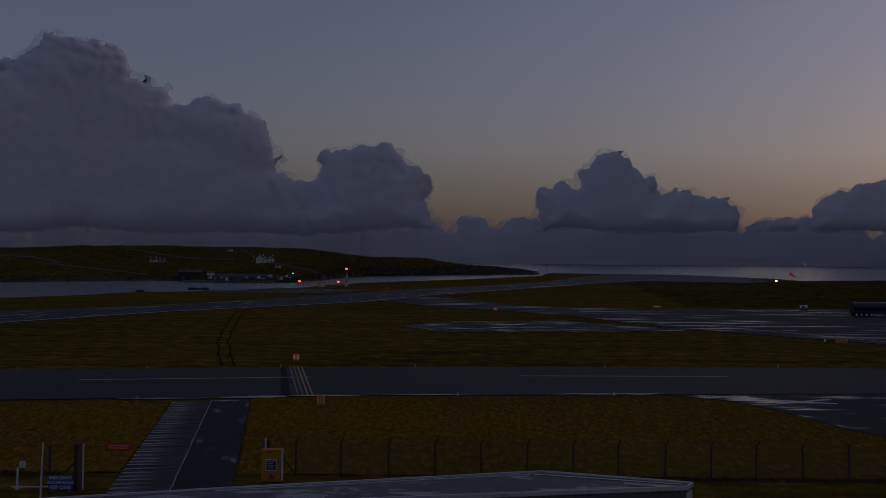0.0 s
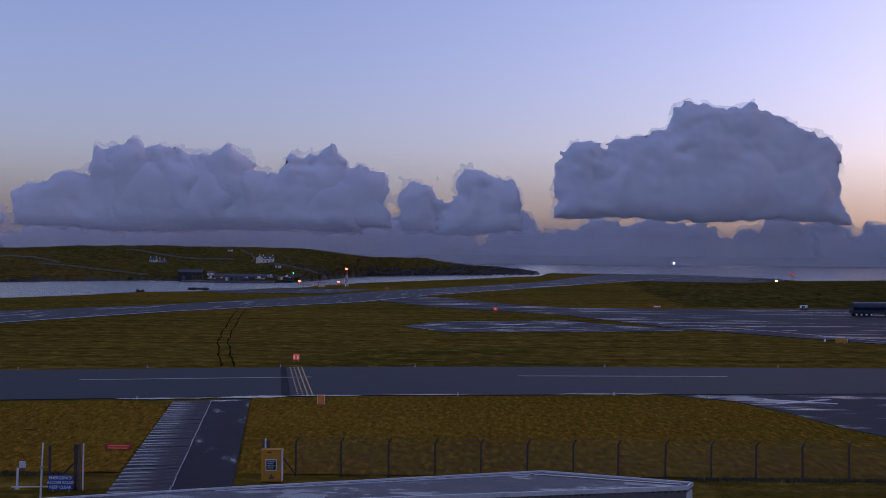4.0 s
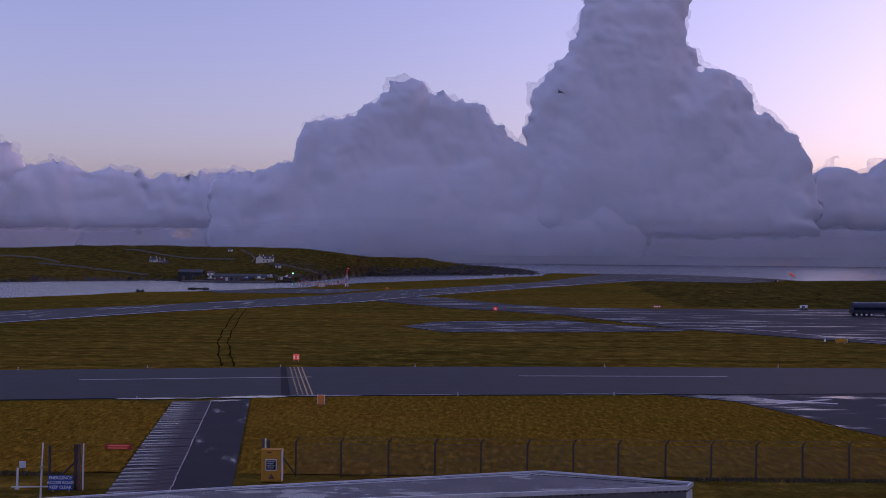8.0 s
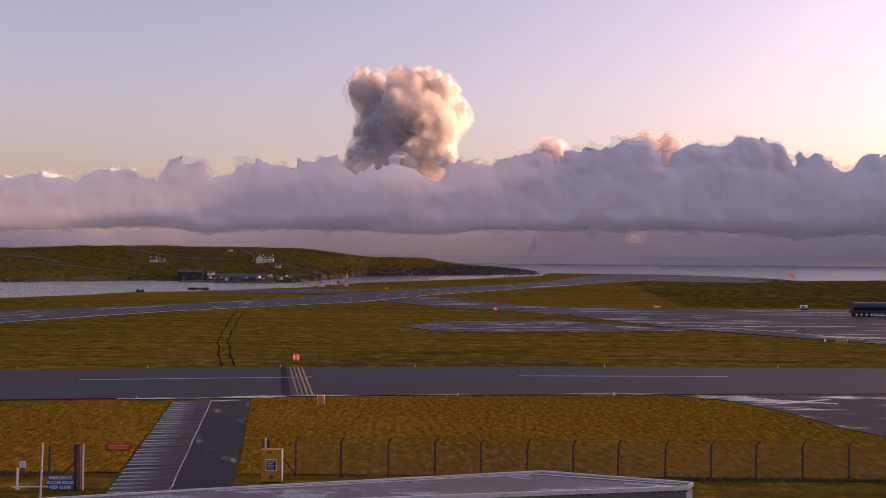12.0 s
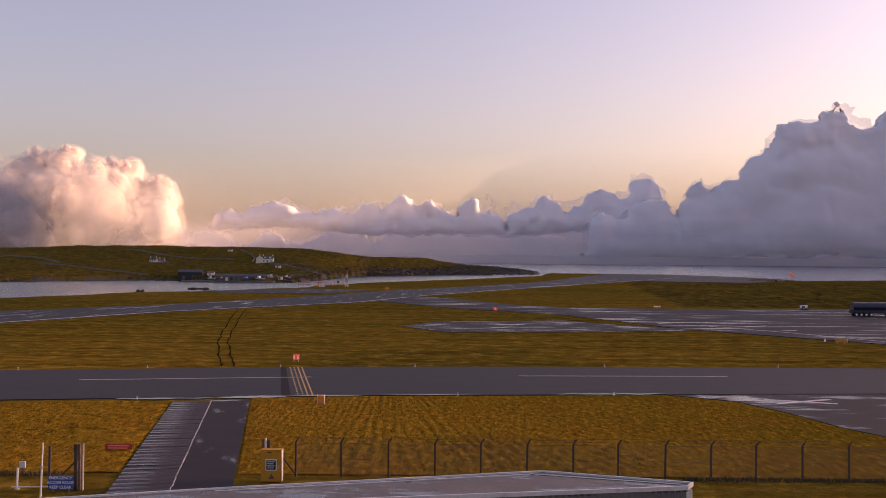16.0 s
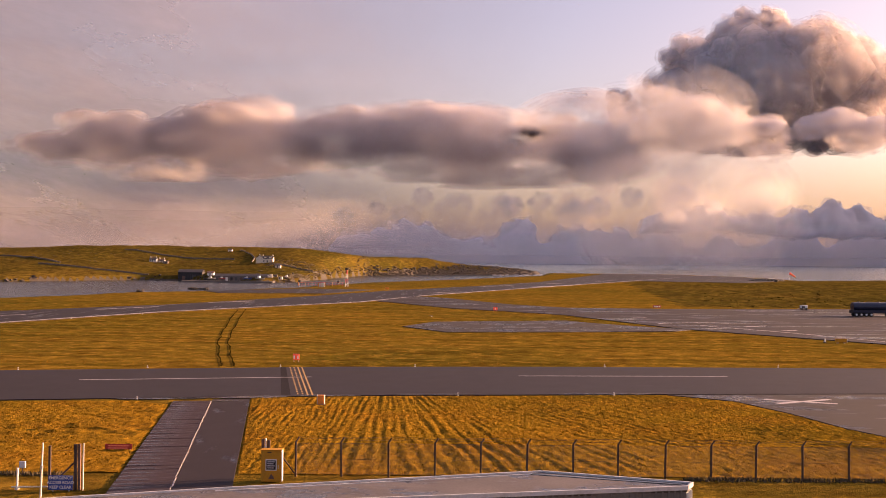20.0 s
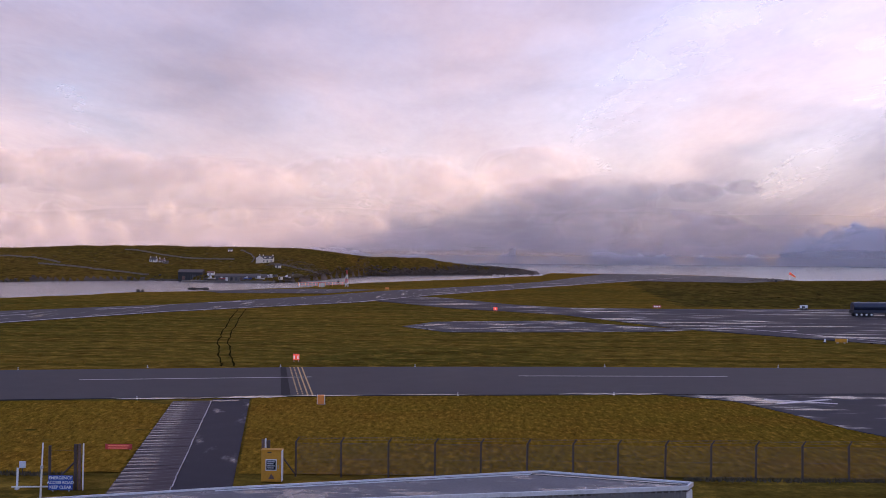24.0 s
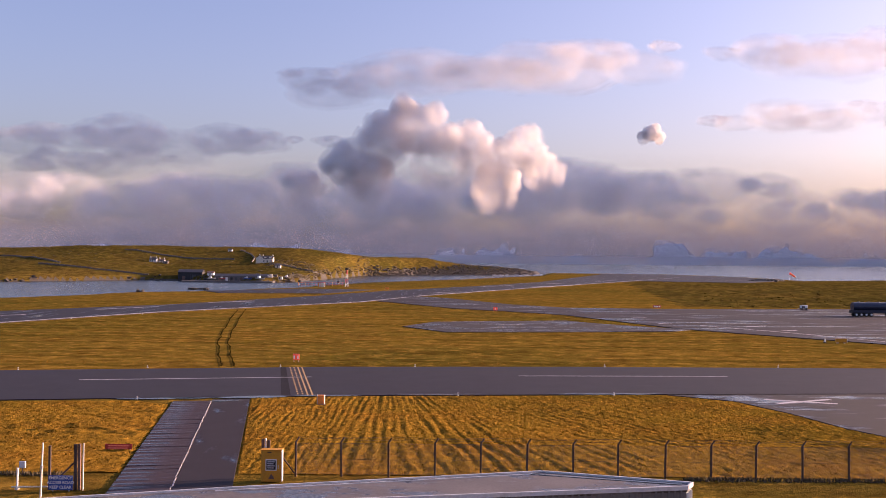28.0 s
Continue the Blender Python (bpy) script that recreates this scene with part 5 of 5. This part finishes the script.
sky_cloud("domed violet cumulus cloud", [(720, 185, 48), (680, 225, 60), (780, 225, 55), (600, 265, 65), (555, 262, 36), (825, 265, 55), (700, 310, 110), (500, 330, 50), (850, 315, 80), (930, 325, 60), (1000, 340, 60), (1070, 335, 60), (430, 360, 50)], 8, [(6, -600, -70), (7, -320, -40), (8, 0, 0), (9, 344, 60), (10, 770, 60)], base=474)
sky_cloud("low violet cumulus tufts over the inlet", [(110, 318, 40), (60, 345, 45), (200, 345, 45), (300, 355, 42), (380, 352, 38), (450, 340, 32), (-40, 350, 45), (-140, 330, 50), (-260, 350, 50)], 26, [(6, -560, 0), (7, -280, 0), (8, 0, 0), (9, 260, 20), (10, 560, 10)], far=4400)
sky_cloud("violet cumulus row with lit edges", [(1170, 305, 45), (1250, 320, 50), (1380, 315, 50), (1320, 340, 55), (1100, 350, 45), (1450, 350, 45), (1030, 365, 40), (800, 325, 45), (860, 345, 45), (720, 340, 50), (1560, 365, 50)], 9, [(4.5, -480, 0), (6, 0, 0), (7, 340, 10), (8, 760, 10), (9, 1200, 0)], far=4400)
sky_cloud("sunlit pink cumulus tower cloud", [(650, 155, 40), (720, 152, 42), (770, 165, 38), (760, 212, 46), (700, 225, 52), (690, 275, 38), (740, 275, 36), (715, 190, 50)], 10, [(9, -640, -130), (10, -420, -75), (11, -205, -28), (12, 0, 0), (12.5, 115, 5), (14, 700, 10)], far=4600, materials=FAIR, base=330)
sky_cloud("small pink-lit cumulus tuft", [(800, 285, 36), (850, 288, 38), (780, 305, 28), (640, 290, 30)], 11, [(9, -150, 0), (10, 0, 0), (11, 140, 15), (12, 330, 20)], far=4600, materials=FAIR, base=325)
sky_cloud("long lilac cumulus ridge", [(1130, 300, 55), (1040, 320, 60), (1240, 310, 60), (1340, 300, 60), (1440, 330, 60), (940, 320, 55), (850, 335, 55), (700, 340, 60), (560, 330, 50), (450, 330, 50), (330, 345, 50), (200, 355, 50), (80, 370, 50), (1560, 330, 60), (1660, 325, 66), (1760, 315, 66)] + streak(np.random.default_rng(3), -80, 362, 1000, 340, 44, 26), 12,
          [(9, -640, 0), (10, -430, 0), (11, -210, 0), (12, 0, 0), (13, 260, -10), (14, 700, -30)], far=4400)
sky_cloud("great slanting cumulus lit at its rim", [(1545, 65, 55), (1500, 125, 70), (1440, 185, 55), (1380, 205, 45), (1280, 190, 42), (1240, 235, 65), (1350, 275, 90), (1180, 295, 65), (1500, 285, 115), (1100, 325, 50), (1050, 335, 42), (960, 355, 42), (880, 375, 36), (1250, 345, 80), (1600, 200, 130)], 13,
          [(13.5, -600, 0), (14.5, -170, 0), (15, 0, 0), (16, 190, -40), (17, 520, -120), (18, 800, -160)])
sky_cloud("sunlit cream cumulus over the inlet", [(360, 232, 36), (305, 252, 48), (465, 255, 38), (530, 295, 42), (240, 300, 58), (420, 315, 80), (330, 335, 95), (500, 345, 60), (200, 355, 58), (100, 380, 30)], 14,
          [(14.5, -450, -150), (15.5, -340, -105), (16, -260, -60), (17, 0, 0), (18, 250, 50), (19, 560, 165), (20, 1000, 200), (21, 1500, 190)], materials=FAIR)
sky_cloud("low lilac cumulus along the horizon", [(1000, 378, 36), (1305, 355, 40), (1250, 375, 38), (1130, 385, 36), (1420, 365, 36), (1550, 345, 42), (1500, 372, 38), (1200, 390, 32), (880, 392, 30), (760, 395, 28), (640, 395, 28), (1640, 350, 60)] + [(560 + 48 * k, 396 + 6 * math.sin(k * 2.1), 24) for k in range(24)], 15,
          [(15, -330, 0), (16, -160, 0), (17, 0, 0), (18, 110, 10), (19, 330, 0), (20, 600, 0)], far=4450)
sky_cloud("long thin pink stratus streak", streak(ROLL, 430, 150, 870, 145, 34, 22), 16, [(16.2, -900, 0), (17, 0, 0), (17.5, 480, -10), (18.5, 1300, -20)], far=3300, materials=VEIL, dense=False, stretch=2.8, children=4, base=500)
sky_cloud("wide mauve stratus band", streak(ROLL, 80, 235, 1560, 80, 52, 34) + streak(ROLL, 380, 110, 820, 95, 24, 10) + streak(ROLL, -250, 290, 420, 270, 26, 12), 17, [(17, -1500, -40), (17.5, -600, -20), (18, 0, 0), (18.5, 520, 30), (19, 1300, 60)], far=3200, materials=VEIL, dense=False, stretch=2.6, children=4, base=500)
sky_cloud("long dark grey stratus roll", streak(ROLL, -450, 275, 900, 255, 60, 40) + streak(ROLL, 600, 250, 1500, 232, 26, 20), 18,
          [(17, -1300, -10), (18, -640, -10), (19, 0, 0), (20, 480, 20), (20.6, 1100, 40), (21, 2000, 60), (22, 3200, 80)], far=2200, materials=STREAK, dense=False, stretch=2.0, children=4, base=345)
sky_cloud("bright small cumulus puffs", streak(ROLL, 880, 375, 1600, 355, 28, 14), 19,
          [(19, -500, -10), (20, -300, 0), (21, 0, 0), (22, 330, 0), (23, 700, 0)], far=1900, materials=VEIL, dense=False, base=470, stretch=1.2, children=6)
sky_cloud("tall blue-grey cumulus under the overcast", [(1420, 190, 50), (1480, 130, 70), (1390, 260, 50), (1340, 310, 45), (1560, 160, 90), (1480, 300, 110), (1620, 280, 120)], 35, [(19, -700, 0), (20, -350, -60), (21, 0, 0), (22, 420, 20), (23, 900, 40)], far=2100, materials=VEIL, dense=False, base=420, children=3)
sky_cloud("blue-grey cumulus row under the overcast", streak(ROLL, -900, 390, 760, 385, 30, 22), 20,
          [(22, -420, -30), (23, -280, -20), (24, -140, -10), (25, 0, 0), (25.5, 300, 5), (26, 1000, 10), (26.5, 1900, 0)], far=3300, materials=VEIL, dense=False, stretch=1.6, children=4, base=450)
sky_cloud("soft blue-grey stratus band under the overcast", streak(ROLL, -300, 300, 1500, 330, 42, 17) + streak(ROLL, 500, 385, 1700, 390, 30, 8), 27,
          [(21.5, -900, 0), (23, -420, 0), (24, -140, 0), (25, 120, 0), (26, 700, 10), (27, 1500, 10)], far=3000, materials=VEIL, dense=False, stretch=2.4, children=4, base=500)
sky_cloud("dark blue-grey scud under the breaking overcast", streak(ROLL, 120, 165, 820, 95, 42, 30), 29, [(24.5, -1500, 0), (25.3, -700, 0), (26, 0, 0), (26.5, 600, 0), (27, 1500, -40)], far=3000, materials=VEIL, dense=False, stretch=2.2, children=4, base=500)
sky_cloud("great soft rose-white cloud", streak(ROLL, 860, 190, 1540, 110, 120, 10) + streak(ROLL, 900, 280, 1540, 250, 80, 7), 21, [(25, -1000, 0), (26, -260, 0), (27, 60, 0), (28, 900, 0)], far=2300, materials=VEIL, dense=False, stretch=1.5, children=2, base=420)
sky_cloud("dark blue rain cloud base", streak(ROLL, -500, 368, 1750, 358, 50, 18), 22, [(24.4, -1300, -40), (25.3, -800, -40), (26, -200, 0), (27, 0, 0), (28, 180, 0)], far=3700, materials=VEIL, dense=False, stretch=2.2, children=4, base=432)
sky_cloud("sunlit cumulus above the sea", [(735, 215, 46), (680, 240, 42), (820, 250, 40), (930, 255, 34), (890, 275, 34), (780, 275, 46), (610, 290, 36), (960, 300, 32), (530, 330, 34), (650, 310, 40), (880, 320, 40)], 23,
          [(25.5, -1100, -20), (26, -870, -10), (27, -400, -30), (28, 0, 0)], far=2300, materials=PUFF, dense=False, base=380, children=12)
sky_cloud("tiny bright cumulus puff", [(1150, 232, 13), (1165, 236, 11), (1135, 240, 10), (1158, 224, 9)], 33, [(27, -400, -10), (28, 0, 0)], far=2300, materials=PUFF, dense=False, base=380, children=12)
sky_cloud("grey foot of the sunlit cumulus", streak(ROLL, 350, 360, 1200, 340, 56, 18), 32, [(25.5, -1100, -20), (26, -870, -10), (27, -400, -10), (28, 0, 0)], far=3300, materials=VEIL, dense=False, stretch=1.5, children=4, base=430)
sky_cloud("broken lilac stratus streaks", streak(ROLL, 520, 160, 1180, 90, 40, 13) + streak(ROLL, 1270, 90, 1640, 50, 40, 8) + streak(ROLL, -60, 250, 500, 235, 28, 11) + streak(ROLL, 1250, 210, 1600, 190, 24, 8) + streak(ROLL, 500, 255, 1000, 262, 16, 9) + streak(ROLL, -40, 300, 300, 280, 22, 7), 24, [(26, -1000, 0), (27, -480, 0), (28, 0, 0)], far=2300, materials=VEIL, dense=False, stretch=2.6, children=3, base=500)
sky_cloud("long blue-grey stratus shelf", streak(ROLL, -300, 340, 1750, 320, 40, 15), 30, [(25.6, -1800, 0), (26.3, -900, 0), (27, -300, 0), (28, 0, 0)], far=3650, materials=VEIL, dense=False, stretch=2.4, children=3, base=430)


# low bank along the horizon, in lengths that follow one another
for i in range(7):
    x0 = 1700 - i * 1000
    rng = np.random.default_rng(40 + i)
    high = (380, 378, 380, 384, 408, 446, 448)[i]
    lobes = [(x0 - k * 84 + rng.uniform(-20, 20), high + 38 + rng.uniform(-10, 18), rng.uniform(36, 50)) for k in range(13)]
    sky_cloud("low grey cloud bank on the horizon", lobes, 60 + i, [(0, -100, 0), (14, 2700, 0), (28, 5500, 0)], far=4750, base=468, bulge=0.06)


def sheet_cloud(label, x0, x1, y0, y1, heights, step, seed, sag, material, name="cloud_deck"):
    """Lumpy layers one above another, with ragged rims."""
    e = thing(name, 0, 0, 0, label, "cloud")
    xs, ys = np.arange(x0, x1 + 1, step, float), np.arange(y0, y1 + 1, step, float)
    X, Y = np.meshgrid(xs, ys)
    n, k = len(xs), len(ys)
    f = [(j * n + i, j * n + i + 1, (j + 1) * n + i + 1, (j + 1) * n + i) for j in range(k - 1) for i in range(n - 1)]
    for h in heights:
        p = np.stack([X.ravel(), Y.ravel(), 0 * X.ravel() + seed + h], 1)
        zz = h + sag * fractal(p / 700, 4, 0.5) - 0.9 * h * ease((p[:, 1] - 2300) / 2900)
        yy = p[:, 1] + 420 * fractal(p / 1100 + h, 5, 0.55) * (1 - ease((p[:, 1] - 250) / 1500))
        rim = 1 - ease((x1 - p[:, 0]) / 2600)
        array_mesh("cloud_layer", np.stack([p[:, 0] + rim * 220 * fractal(p / 1600 + 0.01 * h, 2), yy, zz], 1).tolist(), f, material, e)
    return e


deck = sheet_cloud("pale rose-grey stratus overcast", -2600, 4300, 250, 4950, (380, 450), 60, 3.0, 22, DECK_CLOUD)


# unseen layer added east of the view to shade the ground under the overcast
overcast = thing("cloud_deck", 0, 0, 0, "unseen cloud layer added to shade the airfield and hill", "cloud")
TY, TU = np.meshgrid(np.linspace(-700, 2500, 32), np.linspace(0, 1, 30))
ty, tx = TY.ravel(), 0
near_x = np.maximum(900, 0.85 * ty + 500)
tx = near_x + (4300 - near_x) * TU.ravel()
p = np.stack([tx, ty, 0 * ty], 1)
array_mesh("cloud_layer", np.stack([tx, ty, 540 + 30 * fractal(p / 500, 3)], 1).tolist(), [(j * 32 + i, j * 32 + i + 1, j * 32 + i + 33, j * 32 + i + 32) for j in range(29) for i in range(31)], WHITE_CLOUD, overcast)


def shade_wall(label, seed, length, height, bulge, material, name="cloud_bank"):
    """A long upright wall in cloud shape, added out of view to block the sun: two lumpy faces with a ragged crest,
    along its own y axis.
    """
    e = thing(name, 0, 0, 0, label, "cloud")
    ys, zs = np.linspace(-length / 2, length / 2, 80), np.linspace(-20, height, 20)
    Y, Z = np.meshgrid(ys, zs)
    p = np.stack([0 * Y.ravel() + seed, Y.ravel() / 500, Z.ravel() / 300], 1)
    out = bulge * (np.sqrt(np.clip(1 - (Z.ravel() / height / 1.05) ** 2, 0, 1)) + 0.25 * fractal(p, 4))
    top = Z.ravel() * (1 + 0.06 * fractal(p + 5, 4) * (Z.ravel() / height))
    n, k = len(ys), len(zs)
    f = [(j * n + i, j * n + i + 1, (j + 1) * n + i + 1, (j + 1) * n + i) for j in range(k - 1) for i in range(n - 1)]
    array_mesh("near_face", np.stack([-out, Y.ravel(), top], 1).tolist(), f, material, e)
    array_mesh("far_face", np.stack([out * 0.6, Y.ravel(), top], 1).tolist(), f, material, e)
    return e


# unseen, added right of the view to shade the low clouds and haze
late_shade_bank = shade_wall("unseen cloud wall added to shade the low clouds", 9.0, 3200, 1120, 250, WHITE_CLOUD)
# unseen, added to keep the sun off everything until it is moved away
east_shade_bank = shade_wall("unseen cloud wall added to block the sun before sunrise", 4.0, 11000, 2000, 380, GREY_CLOUD)


def haze(label, y, height, name="haze_curtain"):
    """A low upright sheet that stands in for sea haze, thinning upwards."""
    veil = AIR_HAZE_SHEET if height > 700 else SEA_HAZE_SHEET
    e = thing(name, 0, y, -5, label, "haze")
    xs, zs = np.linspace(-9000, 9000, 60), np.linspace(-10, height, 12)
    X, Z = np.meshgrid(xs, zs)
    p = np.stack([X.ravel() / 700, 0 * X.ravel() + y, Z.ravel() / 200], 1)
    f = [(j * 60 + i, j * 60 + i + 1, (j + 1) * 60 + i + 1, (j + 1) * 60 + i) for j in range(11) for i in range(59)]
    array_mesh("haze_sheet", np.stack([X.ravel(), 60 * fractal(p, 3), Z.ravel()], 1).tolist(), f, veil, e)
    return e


HAZES = [haze("thin see-through sheet painting sea haze over the horizon", y, h) for y, h in ((4040, 250), (4080, 230), (4860, 330))] + [haze("faint see-through sheet painting air haze before the clouds", 3850, 820)]


def motions():
    for ob, far, rows in DRIFTS:
        drift(ob, far, *rows)
    walk(east_shade_bank, [(t, pose(x, 1400, 0)) for t, x in ((0, 2950), (8, 3050), (9.5, 6000), (10.5, 7600), (14.5, 9000), (16, 9800), (16.6, 10600), (17.2, 12500), (28, 16000))])
    walk(late_shade_bank, [(0, pose(4900, 5250, 0)), (25, pose(4900, 5250, 0)), (26.3, pose(3300, 5050, 0)), (28, pose(3400, 5050, 0))])
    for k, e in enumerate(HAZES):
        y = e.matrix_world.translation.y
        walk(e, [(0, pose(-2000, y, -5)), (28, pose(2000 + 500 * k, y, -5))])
    walk(overcast, [(t, pose(x, y, 0)) for t, x, y in ((0, -900, -15000), (20.4, -450, -4200), (21.0, -450, -2200), (21.6, -450, -800), (22.4, -400, 0), (25.2, 150, 0), (25.8, 4300, 0), (26.6, 7500, 0), (28, 12000, 0))])
    walk(deck, [(t, pose(x, 0, 0)) for t, x in ((0, -16000), (18.6, -7800), (19.4, -5000), (20.0, -4100), (20.5, -2000), (21.0, -900), (21.6, -600), (22.3, -450), (25.2, 150))] + [(25.5, pose(400, 1100, 0)), (25.8, pose(1200, 3000, 0)), (26.0, pose(2400, 4500, 0)), (28, pose(6000, 6500, 0))])
    moving_things()


motions()
